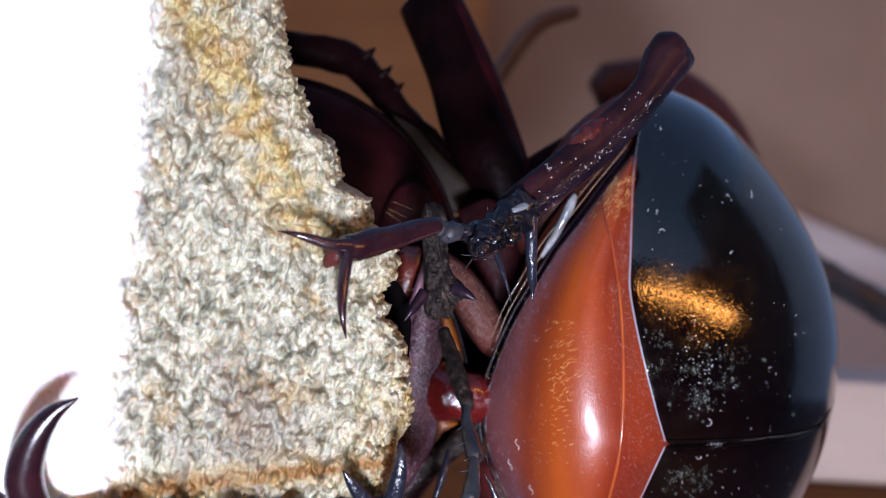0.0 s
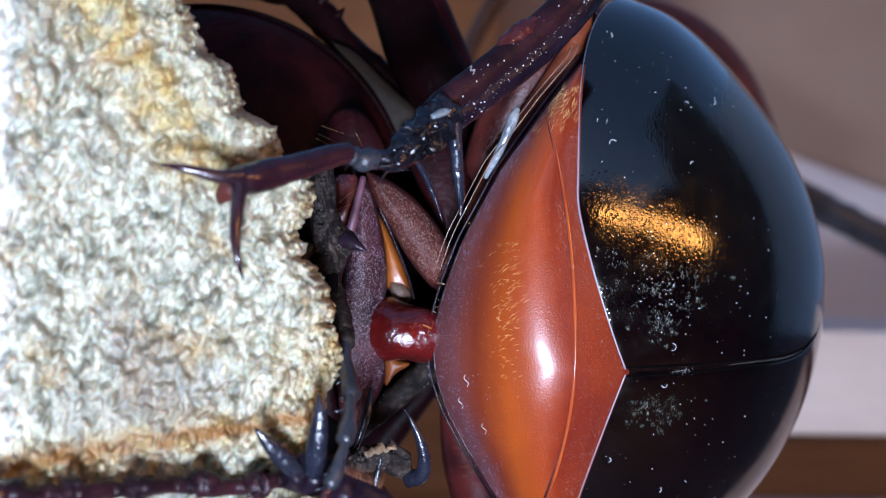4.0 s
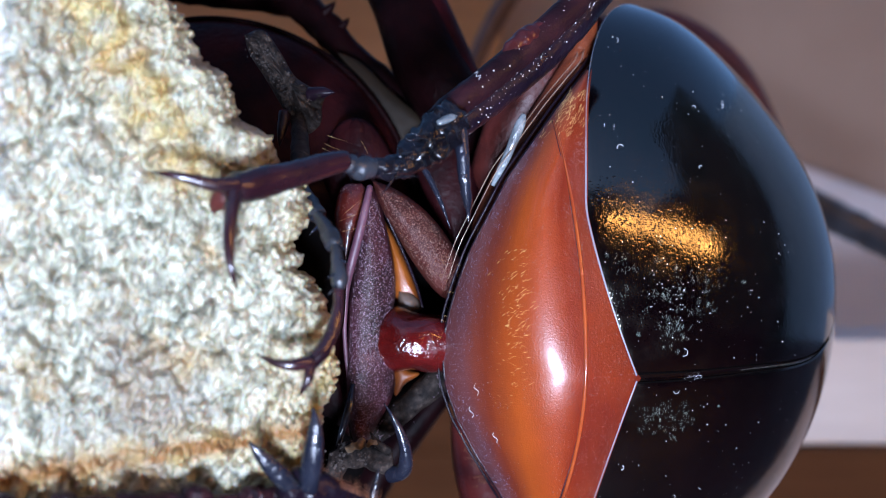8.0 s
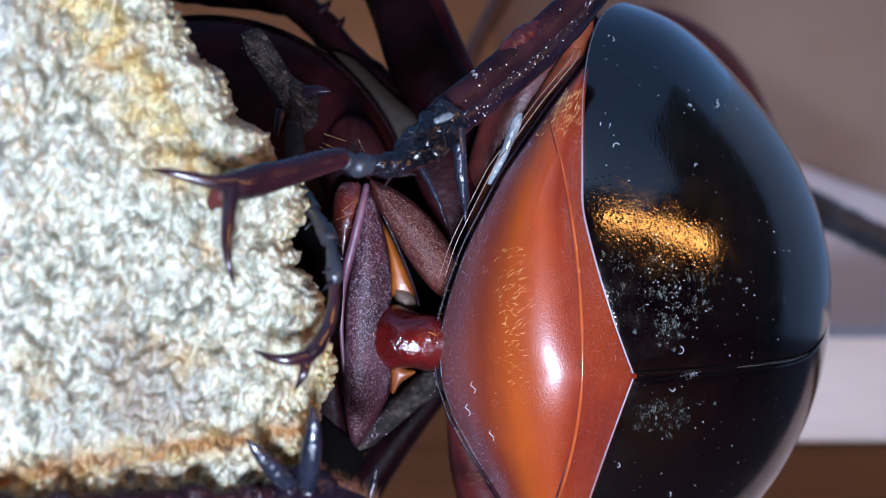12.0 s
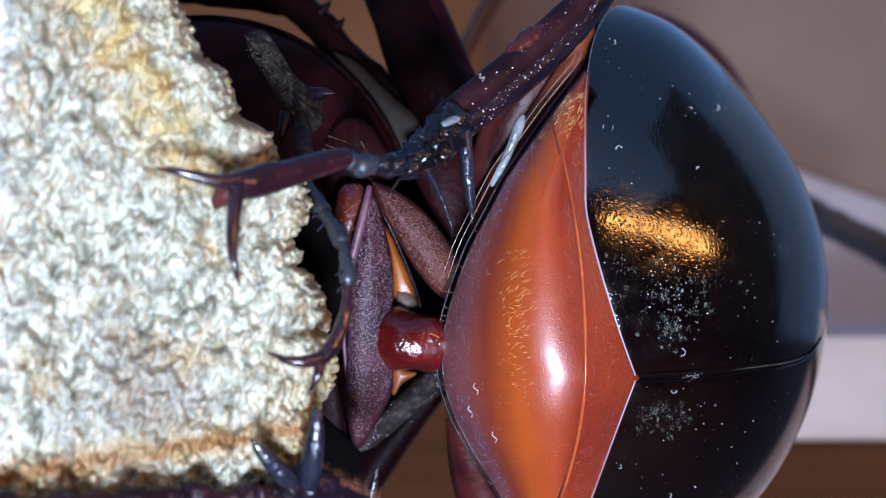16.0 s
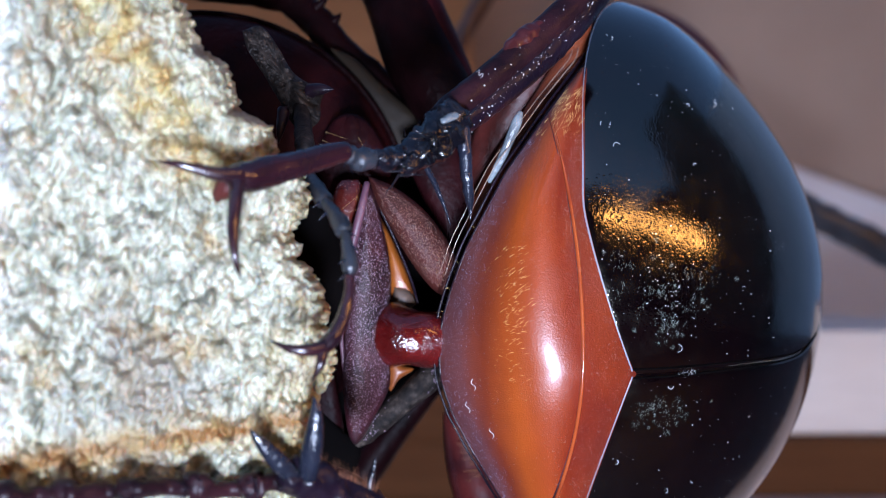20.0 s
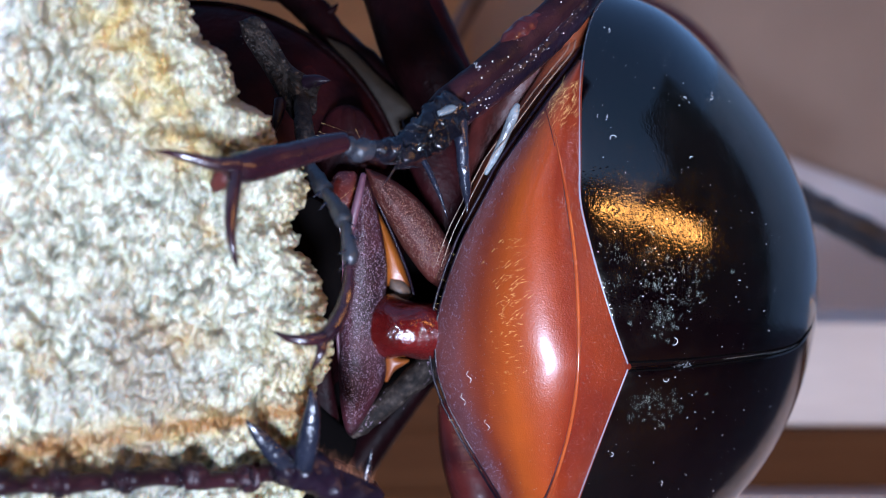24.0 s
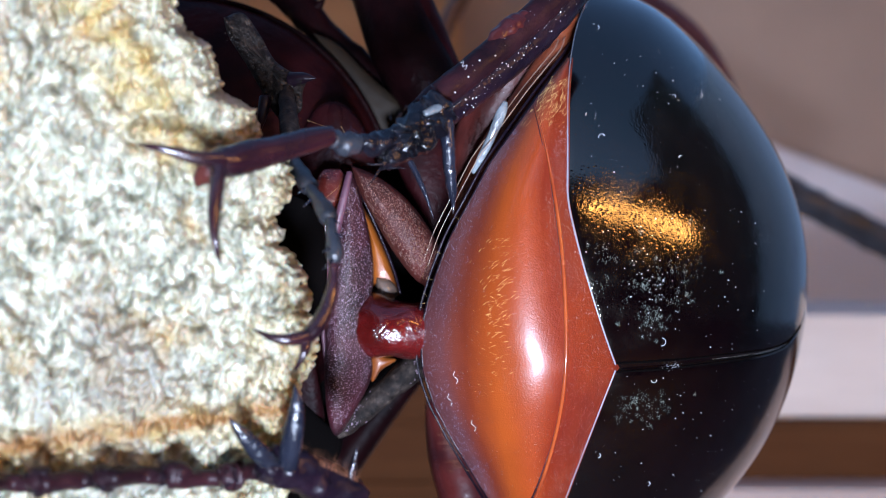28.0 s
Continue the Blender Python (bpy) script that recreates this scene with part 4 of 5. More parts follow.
    part("spur", limb([(816, 200, -5.0, 0.26), (817, 250, -5.2, 0.28), (821, 310, -5.2, 0.26), (827, 352, -5.0, 0.2), (829, 376, -4.9, 0.1), (829, 394, -4.9, 0.02)], sides=10, rough=0.22, grain=3000), SPUR, shin, "blue-black pointed spur")
    part("spur", limb([(748, 295, -4.0, 0.13), (765, 325, -3.6, 0.13), (785, 370, -3.2, 0.08), (797, 405, -3.0, 0.02)], sides=10), SPUR, shin)
    part("spur", limb([(927, 203, 2.5, 0.12), (920, 222, 2.4, 0.23), (904, 262, 2.5, 0.21), (886, 300, 2.8, 0.18), (872, 328, 3.2, 0.10)], sides=14, flat=0.6, rough=0.14, grain=1300), ICE, beetle, "pale blue-grey shining spur")
    ankle = part("ankle", limb([(806, 205, -4.9, 0.7), (780, 232, -5.2, 0.85), (750, 258, -5.6, 0.8), (724, 284, -6.0, 0.62), (704, 300, -6.3, 0.45)], sides=18, steps=9, rough=0.42, grain=2300), INK, beetle, "rough black ankle joint")
    for outline, d in (([(752, 236), (772, 226), (792, 232), (786, 250), (762, 256)], -6.0), ([(726, 262), (744, 248), (764, 256), (760, 280), (736, 286)], -6.35), ([(766, 252), (788, 244), (798, 262), (786, 284), (768, 276)], -5.9), ([(706, 284), (722, 272), (738, 284), (730, 304), (712, 306)], -6.6)):
        part("scale", pillow(outline, d, 0.22, lean=(0.6, -0.8), steps=2, rings=5, rough=0.2), INK, ankle)
    for k in range(16):
        u = RNG.random()
        x, y, d = 810 - 110 * u + RNG.uniform(-14, 14), 204 + 100 * u + RNG.uniform(-14, 14), -5.9 - 1.1 * u
        a = RNG.choice((RNG.uniform(0.9, 2.4), RNG.uniform(0.9, 2.4), RNG.uniform(0, 6.28)))
        l = RNG.uniform(14, 44)
        bx, by = x + 0.55 * l * math.cos(a), y + 0.55 * l * math.sin(a)
        part("thorn", limb([(x, y, d, RNG.uniform(0.04, 0.08)), (bx, by, d - 0.2, 0.035), (x + l * math.cos(a + 0.06), y + l * math.sin(a + 0.06), d - 0.3, 0.006)], steps=3, sides=6), INK, ankle)
    part("ankle_cap", pillow([(742, 226), (766, 206), (800, 198), (808, 208), (796, 220), (770, 222), (750, 232)], -5.6, 0.3, lean=(0.4, -1.2)), SPUR, beetle, "dark rim of the ankle")
    # Glint on the ankle cap, built as a bluish white plate.
    part("ankle_cap", pillow([(772, 214), (790, 203), (804, 202), (806, 211), (790, 219), (776, 222)], -5.95, 0.2, lean=(0.4, -1.2)), ICE, beetle, "bluish white plate for the glint on the ankle cap")
    # Sparkles on the ankle, set as white specks in the dust colour.
    bm = bmesh.new()
    for k in range(46):
        u = RNG.random()
        speck(bm, 806 - 100 * u + RNG.uniform(-15, 15), 210 + 90 * u + RNG.uniform(-15, 15), -5.75 - 1.05 * u, RNG.choice((0.012, 0.018, 0.028, 0.04)))
    part("dust_specks", bm, DUST, ankle, "white specks of dust and glints", kind="stuff", smooth=False)
    at = plan(700, 295, -6.5)
    foot = part("middle_foot", limb([(722, 284, -6.2, 0.38), (700, 296, -6.5, 0.45), (672, 298, -6.9, 0.42), (655, 298, -7.1, 0.33)], sides=18, steps=9, rough=0.4, grain=2400), INK, beetle, "black jointed foot of the middle leg", origin=at)
    part("segment", limb([(664, 296, -7.0, 0.34), (640, 297, -7.4, 0.42), (618, 290, -7.8, 0.38), (604, 284, -8.1, 0.3)], sides=18, steps=9, rough=0.35, grain=2400), TARSUS, foot)
    part("claw_segment", limb([(612, 284, -8.0, 0.39), (580, 291, -8.5, 0.44), (530, 307, -9.4, 0.49), (480, 319, -10.2, 0.56), (440, 330, -10.9, 0.59), (412, 334, -11.3, 0.51), (396, 345, -11.3, 0.30)], sides=18, rough=0.08), CLAW, foot, "dark plum last foot segment")
    part("claw", limb([(420, 326, -11.6, 0.3), (380, 327, -12.0, 0.25), (340, 318, -12.3, 0.2), (300, 309, -12.5, 0.12), (266, 305, -12.4, 0.02)], sides=14), CLAW, foot, "curved plum-black claw")
    part("claw", limb([(414, 338, -11.6, 0.3), (409, 380, -12.0, 0.25), (405, 430, -12.3, 0.21), (409, 475, -12.4, 0.13), (420, 514, -12.2, 0.02)], sides=14), CLAW, foot, "curved plum-black claw")
    part("claw_pad", limb([(420, 334, -11.2, 0.3), (400, 346, -11.2, 0.42), (384, 362, -11.0, 0.3), (378, 374, -10.9, 0.12)], sides=14), RUSSET, foot, "reddish-brown claw pad")
    bm = bmesh.new()
    for k in range(60):
        x, y = RNG.uniform(610, 800), 0
        y = 292 - max(0, x - 690) * 0.8 + RNG.uniform(-22, 22)
        d = -8.05 + (x - 620) * 0.013
        spike(bm, x, y, d, x + RNG.uniform(-12, 12), y + RNG.uniform(8, 24) * RNG.choice((1, 1, -1)), d - 0.25, 0.018)
    part("bristle_fringe", bm, SPUR, foot, "small blue-black thorns", kind="stuff", smooth=False)
    return foot, at


middle_foot, middle_foot_at = upper_middle_leg()


def far_legs():
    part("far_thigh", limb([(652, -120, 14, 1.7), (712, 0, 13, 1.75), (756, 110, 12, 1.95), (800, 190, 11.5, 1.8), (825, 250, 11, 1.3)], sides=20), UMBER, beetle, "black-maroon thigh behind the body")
    # Separate limb whose redder colour gives the thigh its lit side.
    part("far_thigh_lit_edge", limb([(690, -110, 14, 1.2), (745, 0, 13, 1.3), (790, 100, 12.2, 1.3), (828, 180, 11.8, 1.1), (850, 240, 11.3, 0.8)], sides=18), LIT_WINE, beetle, "wine-red strip standing for the lit edge of the far thigh")
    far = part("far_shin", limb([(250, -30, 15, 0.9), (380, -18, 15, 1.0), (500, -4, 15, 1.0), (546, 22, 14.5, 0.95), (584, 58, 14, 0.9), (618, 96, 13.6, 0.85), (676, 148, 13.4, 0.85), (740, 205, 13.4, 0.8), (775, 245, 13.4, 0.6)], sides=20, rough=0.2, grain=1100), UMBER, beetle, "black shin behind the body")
    part("red_keel", limb([(650, 122, 12.9, 0.2), (690, 168, 12.8, 0.35), (730, 212, 12.8, 0.35), (760, 245, 12.8, 0.2)], sides=12), BLOOD, far, "dark red lower keel")
    for x, y in ((540, -8), (574, 24), (598, 54)):
        part("thorn", limb([(x, y, 13.6, 0.35), (x + 12, y - 12, 13.4, 0.2), (x + 20, y - 22, 13.4, 0.03)], sides=8), UMBER, far)
    part("hind_thigh", limb([(1060, 70, 72, 2.4), (1165, 75, 72, 3.4), (1255, 150, 70, 4.2), (1322, 270, 70, 3.8), (1360, 390, 70, 2.4)], sides=20), BROWNISH, beetle, "blurred brown hind thigh")
    part("hind_shin", limb([(1380, 330, 85, 1.6), (1480, 385, 88, 1.8), (1580, 435, 90, 1.9), (1700, 495, 92, 1.9)], sides=18, rough=0.2, grain=900), TARSUS, beetle, "dark hind shin behind the body")
    part("far_foot", limb([(820, 190, 60, 0.7), (845, 100, 61, 0.8), (880, 30, 62, 0.9), (930, -40, 62, 0.9), (1000, -70, 62, 0.7)], sides=12), FAINT, beetle, "thin red-brown foot behind the body")
    red = part("lower_thigh", limb([(826, 735, 11, 0.9), (846, 820, 11, 1.35), (872, 900, 10.5, 1.5), (910, 1000, 10, 1.5)], sides=18), THIGH, beetle, "dark red thigh under the body")
    bm = bmesh.new()
    for k in range(40):
        y = RNG.uniform(770, 870)
        x = 824 + (y - 770) * 0.25
        spike(bm, x + 20, y, 9.4, x - RNG.uniform(0, 16), y + RNG.uniform(-3, 3), 9.4, 0.022)
    part("hairs", bm, RUST_HAIR, red, "rusty hairs", kind="stuff", smooth=False)


far_legs()


def fore_leg():
    """The nearer front leg: a soiled toothed shin and a foot that hooks onto the wood."""
    at = plan(535, 200, 1.0)
    outline = [(432, 62), (466, 54), (496, 92), (521, 134), (552, 155), (578, 162), (570, 188), (566, 222), (536, 240), (512, 214), (498, 188), (470, 140), (442, 96)]
    shin = part("front_shin", pillow(outline, 0.9, 0.75, lean=(-0.3, -0.2), back=0.9, steps=10, rings=16, rough=0.9), DIRTY, beetle, "soiled dark toothed front shin", origin=at)
    part("granulation", grains(outline, 0.9, 0.9, (-0.3, -0.2), 160, (0.008, 0.012, 0.016, 0.03), RNG, 0.95), SOIL, shin, "fine grey soil grains", kind="stuff", smooth=False)
    part("tooth", limb([(548, 168, 0.4, 0.34), (572, 164, 0.1, 0.24), (592, 164, -0.1, 0.03)], sides=12), DARK, shin, "pointed dark tooth")
    part("tooth", limb([(505, 200, 0.2, 0.3), (498, 235, -0.2, 0.2), (494, 260, -0.4, 0.03)], sides=10), DARK, shin)
    bm = bmesh.new()
    for k in range(140):
        u = RNG.random()
        x, y = 440 + 100 * u + RNG.uniform(-16, 16), 80 + 110 * u + RNG.uniform(-16, 16)
        speck(bm, x, y, 0.15, RNG.uniform(0.015, 0.055))
    part("soil_crust", bm, SOIL, shin, "dark soil crumbs", kind="stuff", smooth=False)
    fat = plan(536, 215, 0.6)
    foot = part("front_foot", limb([(535, 205, 0.6, 0.3), (538, 240, -0.6, 0.38), (540, 280, -2.2, 0.4), (541, 318, -3.8, 0.3)], sides=16, rough=0.2, grain=2000), DIRTY, beetle, "dark jointed foot of the front leg", origin=fat)
    chain = [[(541, 308, -3.5, 0.18), (546, 335, -4.6, 0.25), (556, 358, -5.5, 0.34), (568, 378, -6.3, 0.38), (572, 386, -6.6, 0.2)],
             [(568, 376, -6.3, 0.18), (578, 394, -7.0, 0.25), (590, 412, -7.7, 0.33), (600, 432, -8.2, 0.35), (602, 440, -8.4, 0.18)],
             [(600, 430, -8.2, 0.17), (606, 456, -8.8, 0.23), (609, 482, -9.2, 0.3), (610, 502, -9.4, 0.33), (610, 512, -9.5, 0.16)],
             [(609, 500, -9.3, 0.16), (608, 540, -9.7, 0.21), (600, 580, -10.0, 0.25), (582, 618, -10.3, 0.3), (562, 640, -10.5, 0.3), (552, 650, -10.5, 0.18)]]
    joints, thorns = [], []
    for n, row in enumerate(chain):
        bm = limb(row, sides=14, rough=0.2, grain=2000)
        pivot = plan(*row[0][:3])
        joints.append((part("segment", bm, TARSUS if n < 3 else CLAW, foot, origin=pivot), pivot, n))
        for p in row[1:4] if n < 3 else ():
            x2, y2 = p[0] + RNG.choice((-1, 1)) * RNG.uniform(14, 24), p[1] + RNG.uniform(8, 24)
            spine = limb([(p[0], p[1], p[2] - 0.1, 0.07), ((p[0] + x2) / 2, (p[1] + y2) / 2, p[2] - 0.4, 0.05), (x2, y2, p[2] - 0.5, 0.006)], steps=3, sides=6)
            thorns.append((part("thorn", spine, SPUR, foot, origin=pivot), pivot, n))
    joints.append((part("claw", limb([(562, 640, -10.7, 0.26), (530, 646, -11.0, 0.22), (500, 643, -11.1, 0.15), (478, 634, -11.0, 0.07), (465, 628, -10.9, 0.02)], sides=12), CLAW, foot, "curved plum-black claw", origin=pivot), pivot, 3))
    joints.append((part("claw", limb([(560, 645, -10.7, 0.22), (556, 668, -10.9, 0.18), (546, 690, -10.9, 0.09), (538, 702, -10.8, 0.02)], sides=12), CLAW, foot, "curved plum-black claw", origin=pivot), pivot, 3))
    return shin, at, foot, fat, joints + thorns


front_shin, front_shin_at, front_foot, front_foot_at, foot_joints = fore_leg()


def far_fore_foot():
    """The foot of the other front leg, waving under the thorax."""
    at = plan(600, 830, 1.5)
    foot = part("far_front_foot", limb([(560, 900, 2.0, 0.5), (585, 860, 1.8, 0.55), (600, 815, 1.5, 0.5), (640, 800, 1.2, 0.6), (672, 815, 1.0, 0.55), (690, 832, 0.9, 0.4)], sides=16, rough=0.55, grain=1900), DIRTY, beetle, "soiled jointed foot of the far front leg", origin=at)
    part("claw", limb([(690, 840, 0.8, 0.42), (714, 832, 0.4, 0.36), (718, 800, 0.0, 0.28), (708, 765, -0.2, 0.2), (694, 736, -0.3, 0.1), (680, 714, -0.3, 0.02)], sides=14), SPUR, foot, "curved blue-grey claw")
    part("claw", limb([(690, 800, 0.6, 0.2), (668, 785, 0.3, 0.18), (655, 765, 0.1, 0.03)], sides=10), DIRTY, foot, "worn claw")
    part("crumb", limb([(615, 795, 0.4, 0.15), (632, 788, 0.2, 0.24), (645, 780, 0.3, 0.12)], sides=18, steps=8, rough=1.1, grain=3200), CRUMB, foot, "pale wood crumb")
    part("crumb", limb([(648, 790, 0.3, 0.08), (658, 784, 0.1, 0.17), (668, 786, 0.2, 0.06)], sides=16, steps=8, rough=1.1, grain=3600), CRUMB, foot, "ochre wood crumb")
    bm = bmesh.new()
    for k in range(150):
        u = RNG.random()
        x, y = 585 + 100 * u + RNG.uniform(-14, 14), 822 - 20 * math.sin(3.1 * u) + RNG.uniform(-22, 20)
        speck(bm, x, y, 0.75, RNG.choice((0.02, 0.03, 0.05, 0.08)))
    part("soil_crust", bm, SOIL, foot, "grey soil crumbs and fibres", kind="stuff", smooth=False)
    part("rod", limb([(625, 680, 3.0, 0.1), (618, 720, 2.6, 0.2), (606, 760, 2.4, 0.16), (598, 790, 2.4, 0.1)], sides=10), SPUR, foot)
    return foot, at


far_foot, far_foot_at = far_fore_foot()


def lower_middle_leg():
    """The leg along the wood's lower part, its foot ending in two large claws."""
    at = plan(440, 860, -10)
    leg = part("lower_foot", limb([(660, 930, -7.0, 0.9), (610, 895, -7.8, 0.85), (565, 872, -8.8, 0.75), (530, 862, -9.3, 0.7), (500, 870, -9.7, 0.5)], sides=24, steps=10, rough=0.4, grain=1700), DARK, beetle, "rough black shin end of the lower middle leg", origin=at)
    part("spur", limb([(520, 868, -9.8, 0.34), (495, 842, -10.2, 0.36), (465, 810, -10.6, 0.26), (446, 788, -10.8, 0.1), (440, 780, -10.8, 0.02)], sides=12, flat=0.7), SPUR, leg, "blue-black flat pointed spur")
    part("spur", limb([(545, 872, -9.6, 0.34), (550, 830, -10.0, 0.4), (556, 785, -10.3, 0.34), (558, 748, -10.4, 0.2), (554, 722, -10.4, 0.02)], sides=12, flat=0.7), SPUR, leg, "blue-black flat pointed spur")
    part("spur", limb([(655, 905, -7.6, 0.22), (662, 870, -7.8, 0.16), (670, 830, -7.9, 0.02)], sides=10), SPUR, leg)
    xs = (500, 430, 330, 215, 95, -20)
    ys = (878, 890, 886, 894, 902, 904)
    for k in range(5):
        x, y, x2, y2 = xs[k], ys[k], xs[k + 1], ys[k + 1]
        d, d2 = wood_depth(x) - 0.95, wood_depth(x2) - 0.95
        part("segment", limb([(x, y, d, 0.28), (x * 0.7 + x2 * 0.3, y - 1, d, 0.32), (x * 0.3 + x2 * 0.7, (y + y2) / 2 + 1, d2, 0.38), (x2 + 24, y2 - 5, d2, 0.52), (x2 + 6, y2 - 4, d2, 0.5), (x2 - 6, y2, d2, 0.24)], sides=22, steps=10, rough=0.4, seed=k, grain=1700), PLUM, leg)
    part("claw_segment", limb([(-10, 900, -13.2, 0.5), (-70, 912, -13.4, 0.6), (-130, 922, -13.5, 0.7), (-190, 920, -13.6, 0.55)], sides=16), CLAW, leg, "dark plum last foot segment")
    part("claw", limb([(-110, 925, -13.4, 0.7), (-185, 900, -13.7, 0.75), (-220, 830, -14.2, 0.72), (-212, 755, -14.6, 0.6), (-178, 695, -14.8, 0.38), (-130, 660, -14.9, 0.06)], sides=16), CLAW, leg, "long curved plum-black claw")
    part("claw", limb([(-160, 900, -11.6, 0.5), (-220, 895, -12.2, 0.45), (-290, 860, -12.6, 0.35), (-340, 850, -12.8, 0.05)], sides=14), CLAW, leg, "long curved plum-black claw")
    bm = bmesh.new()
    for k in range(90):
        x = RNG.uniform(560, 670)
        y = 838 + (x - 560) * 0.42
        spike(bm, x, y + 8, -8.9, x + RNG.uniform(-8, 8), y - RNG.uniform(6, 28), -8.9, 0.009)
    part("rust_bristles", bm, RUST_HAIR, leg, "rusty bristles", kind="stuff", smooth=False)
    for n, (x, y) in enumerate(zip(xs, ys)):
        bm = bmesh.new()
        for k in range(46):
            d = wood_depth(x) - 1.3 + RNG.uniform(-0.1, 0.3)
            x1, y1 = x + RNG.uniform(-6, 30), y + RNG.uniform(-22, 16)
            spike(bm, x1, y1, d, x1 + RNG.uniform(-26, 8), y1 + RNG.choice((-1, -1, 1)) * RNG.uniform(4, 18), d - RNG.uniform(0, 0.35), RNG.uniform(0.02, 0.07))
        part("thorn_tuft", bm, DARK, leg, kind="stuff")
    return leg, at


lower_foot, lower_foot_at = lower_middle_leg()


# ---- what moves ----
def shifted(base, x, y, turn=0.0, d=0.0):
    """A part's pose moved by plan units, turned in the picture's plane by degrees (clockwise positive)."""
    return Matrix.Translation(base + Vector((x / 40000, d / 1000, -y / 40000))) @ Euler((0, radians(turn), 0)).to_matrix().to_4x4()


WOOD_ROWS = [
    (0, 0.18, 1.16, 0.79, 0.31),
    (0.5, 0.08, 1.20, 0.82, 0.46),
    (1, 0.00, 0.45, 1.27, 1.84),
    (1.5, 0.58, 0.67, 0.25, -0.45),
    (2, 0.63, 0.52, 0.17, -0.72),
    (2.5, 0.43, 0.58, 0.19, -0.61),
    (3, 0.34, 0.41, 0.18, -0.62),
    (3.5, 0.43, 0.47, 0.04, -0.94),
    (5.5, 0.15, 0.19, 0.04, 0.04),
    (6, 0.19, 0.09, 0.07, -0.14),
    (6.5, 0.08, -0.00, 0.05, -0.11),
    (7, 0.02, 0.17, 0.07, 0.05),
    (7.5, 0.08, -0.06, 0.03, -0.06),
    (8, 0.00, -0.00, -0.00, 0.00),
    (8.5, -0.05, 0.07, 0.00, 0.00),
    (9, -0.08, 0.07, 0.01, 0.18),
    (9.5, -0.15, -0.09, 0.04, 0.15),
    (10, -0.08, -0.09, 0.03, 0.22),
    (10.5, -0.00, -0.24, 0.02, 0.06),
    (11, 0.13, -0.32, 0.03, 0.08),
    (11.5, 0.06, -0.17, 0.03, -0.03),
    (12, 0.02, -0.18, 0.03, -0.06),
    (12.5, 0.06, -0.17, 0.01, -0.13),
    (14.5, -0.24, -0.01, 0.07, 0.00),
    (15, -0.22, 0.08, 0.09, -0.04),
    (15.5, -0.22, 0.15, 0.20, 0.12),
    (16, -0.21, -0.07, 0.17, 0.19),
    (16.5, -0.07, -0.12, 0.27, -0.02),
    (17, -0.01, -0.19, 0.21, 0.08),
    (17.5, -0.09, -0.07, 0.28, 0.34),
    (18, -0.03, 0.00, 0.28, 0.38),
    (18.5, -0.12, 0.17, 0.33, 0.39),
    (19, -0.18, 0.23, 0.29, 0.21),
    (19.5, -0.24, 0.14, 0.35, 0.45),
    (20, -0.23, 0.22, 0.33, 0.41),
    (20.5, -0.22, 0.07, 0.35, 0.52),
    (21, -0.28, 0.36, 0.34, 0.35),
    (21.5, -0.27, 0.12, 0.39, 0.60),
    (23.5, -0.17, 0.08, 0.36, 0.56),
    (24, -0.18, 0.11, 0.39, 0.60),
    (24.5, -0.38, 0.28, 0.48, 0.82),
    (25, -0.29, 0.05, 0.44, 0.72),
    (25.5, -0.42, 0.35, 0.46, 0.67),
    (26, -0.26, 0.38, 0.31, 0.10),
    (26.5, -0.10, 0.21, 0.41, 0.10),
    (27, 0.26, 0.02, 0.57, 0.38),
    (27.5, -0.14, 0.23, 0.68, 0.59),
    (28, -0.12, 0.00, 0.66, 0.76),
]


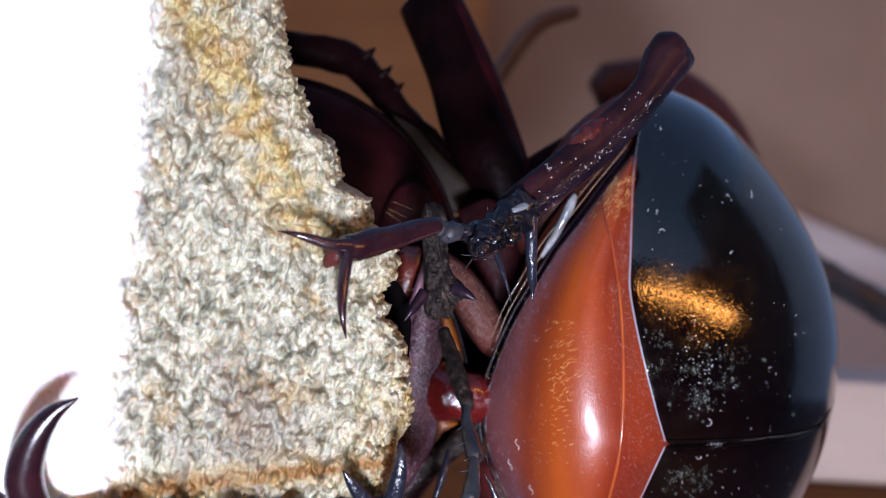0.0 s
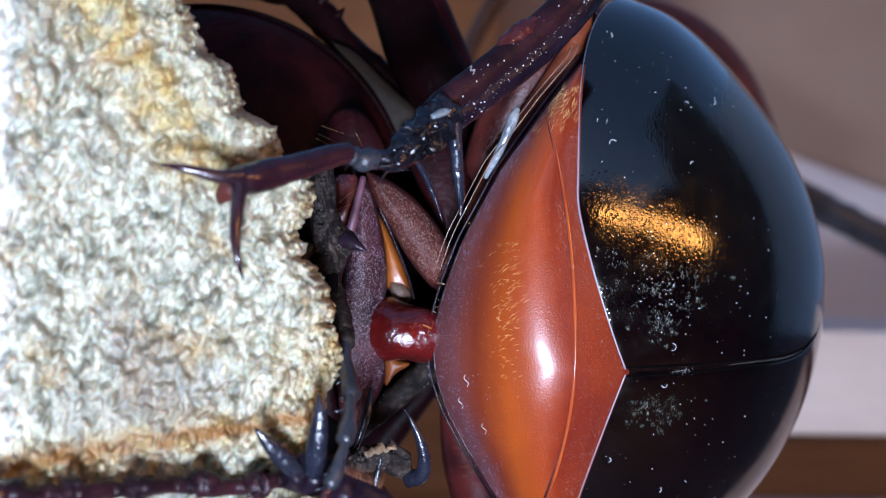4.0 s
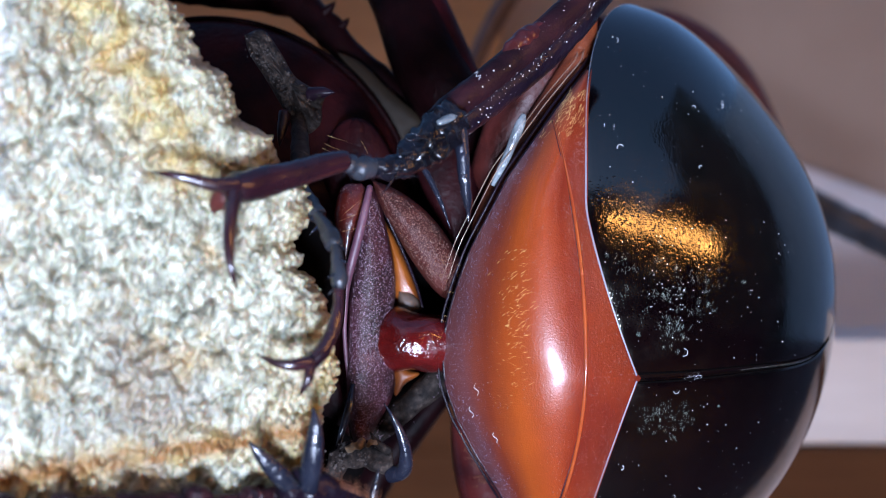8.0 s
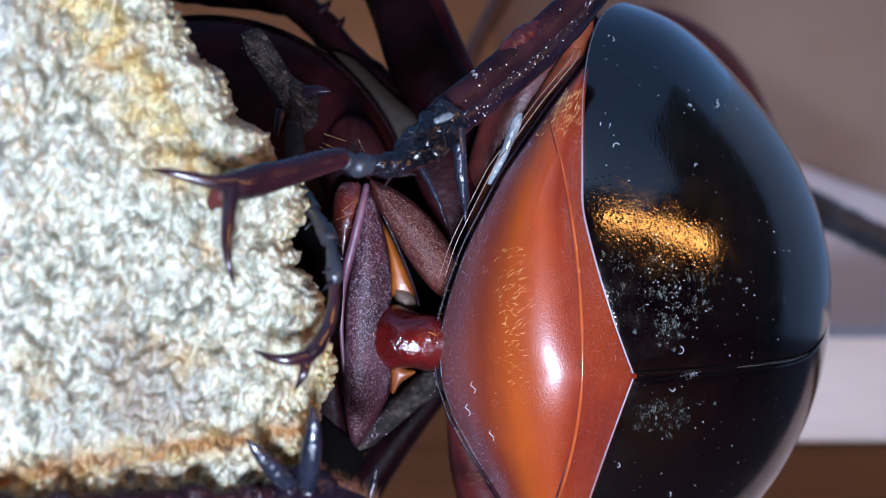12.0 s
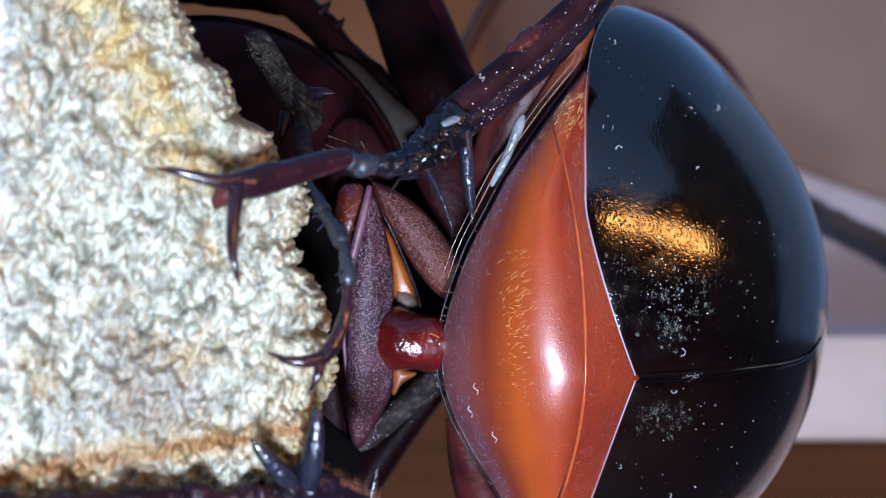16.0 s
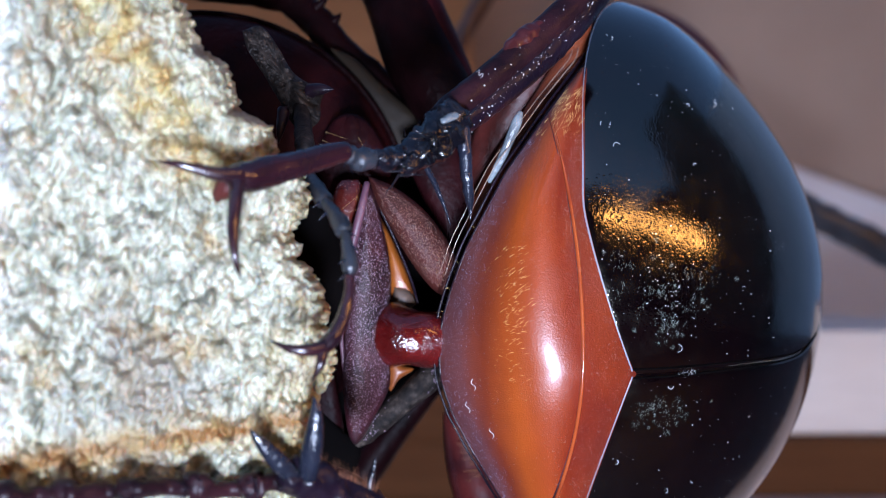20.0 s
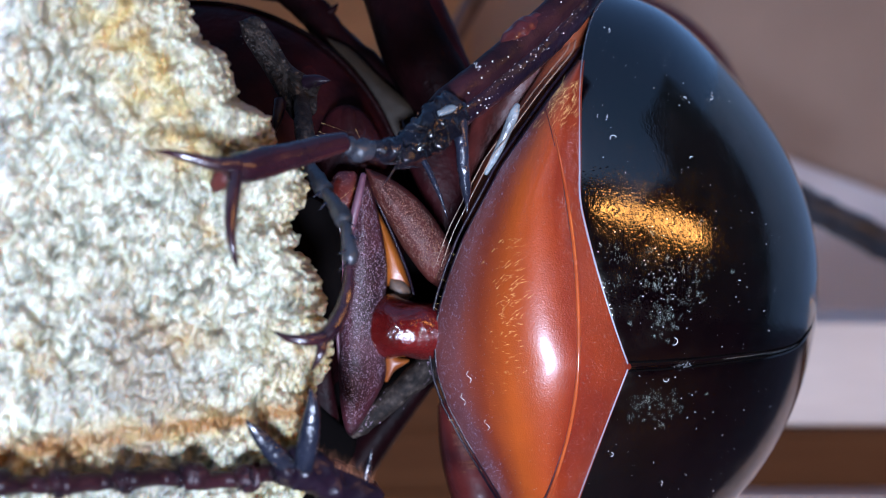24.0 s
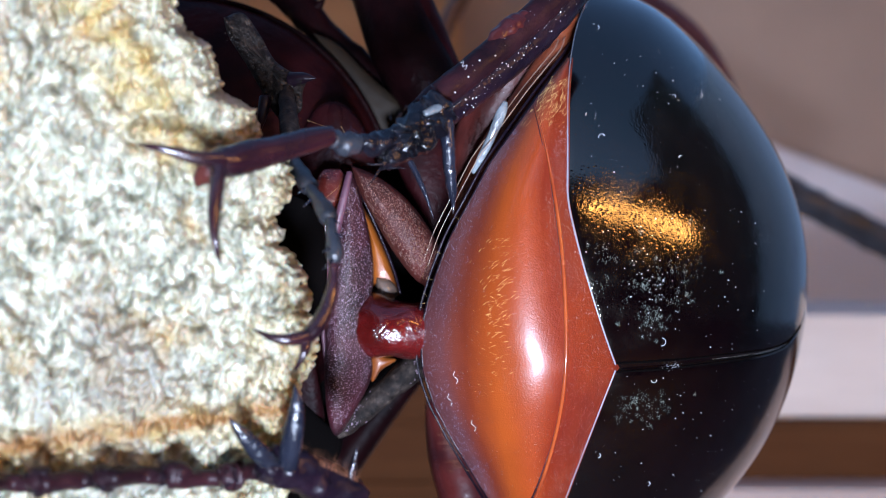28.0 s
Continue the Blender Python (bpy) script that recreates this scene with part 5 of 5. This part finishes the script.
def motions():
    def wood_pose(base, x, d, z, turn):
        return Matrix.Translation(base + Vector((x, d, z)) / 1000) @ Euler((0, radians(turn), 0)).to_matrix().to_4x4()

    walk(wood_block, [(t, wood_pose(WOOD_AT, *row)) for t, *row in WOOD_ROWS])
    # feet that hold the wood go with it
    for foot, at, share in ((middle_foot, middle_foot_at, 1.0), (lower_foot, lower_foot_at, 1.0)):
        local = at - BEETLE_AT
        rows = []
        for t, x, d, z, turn in WOOD_ROWS:
            arm = at - WOOD_AT
            swing = Euler((0, radians(turn), 0)).to_matrix() @ arm - arm
            rows.append((t, Matrix.Translation(local + share * (Vector((x, d, z)) / 1000 + swing)) @ Euler((0, radians(turn), 0)).to_matrix().to_4x4()))
        walk(foot, rows)
    a = front_shin_at - BEETLE_AT
    walk(front_shin, [(t, shifted(a, *r)) for t, *r in (
        (0, 132, 212, 26, -3), (1.1, 132, 215, 26, -3), (1.5, 112, 267, 28, -3), (2.0, 76, 300, 30, -3), (3.0, 76, 304, 30, -3), (3.5, 72, 300, 30, -3),
        (4.5, 60, 190, 16, -2), (5.5, 10, 20, 2), (6.0, 0, 0, 0), (8, 0, 0, 0), (28, 0, 0, 0))])
    b = front_foot_at - BEETLE_AT
    walk(front_foot, [(t, shifted(b, *r)) for t, *r in (
        (0, 150, 272, -8, -1), (1.1, 150, 275, -8, -1), (1.5, 118, 318, -8, -1), (2.0, 78, 340, -8, -1), (3.0, 74, 336, -8, -1), (3.5, 70, 330, -8, -1),
        (4.5, 64, 210, -12), (5.5, 50, 50, -6), (5.7, 36, 50, -2), (6.0, 5, -40, 0), (6.3, -22, -20, 0), (6.6, -22, 0, 0), (8, -8, 0, 0), (11, -12, -4, 0), (16, -6, -6, 0), (20, -2, -18, 0), (25, 4, -22, 0), (28, 4, -28, 0))])
    # the foot's joints: curled in while it steps down, stretched once it holds the wood
    bends = (27.5, 52.9, 41.2, 34.8)
    curls = ((0, 1.0), (1.5, 1.0), (3.0, 1.0), (3.5, 1.0), (4.5, 0.8), (5.5, 0.35), (6.0, 0.0), (8, 0.0), (28, 0.0))
    for ob, pivot, n in foot_joints:
        rows = []
        for t, curl in curls:
            at = foot_joints[0][1] - front_foot_at
            for k in range(n):
                step = foot_joints[k + 1][1] - foot_joints[k][1]
                at = at + Euler((0, radians(bends[k] * curl), 0)).to_matrix() @ step
            rows.append((t, Matrix.Translation(at) @ Euler((0, radians(bends[n] * curl), 0)).to_matrix().to_4x4()))
        walk(ob, rows)
    c = far_foot_at - BEETLE_AT
    walk(far_foot, [(t, shifted(c, *r)) for t, *r in (
        (0, 95, 30, 0), (1.1, 95, 30, 0), (1.5, 30, 12, 0), (3.0, 44, 14, 0), (3.5, 48, 18, 0), (5.5, 62, 50, 0), (6.5, 30, 20, 0), (8, 0, 0, 0), (9.4, 2, 5, 4), (9.8, 15, 35, 12), (10.2, 20, 45, 16),
        (10.5, 60, 110, 30), (10.7, 60, 200, 40), (11.0, 60, 420, 50), (12, 60, 460, 50), (28, 60, 460, 50))])


motions()
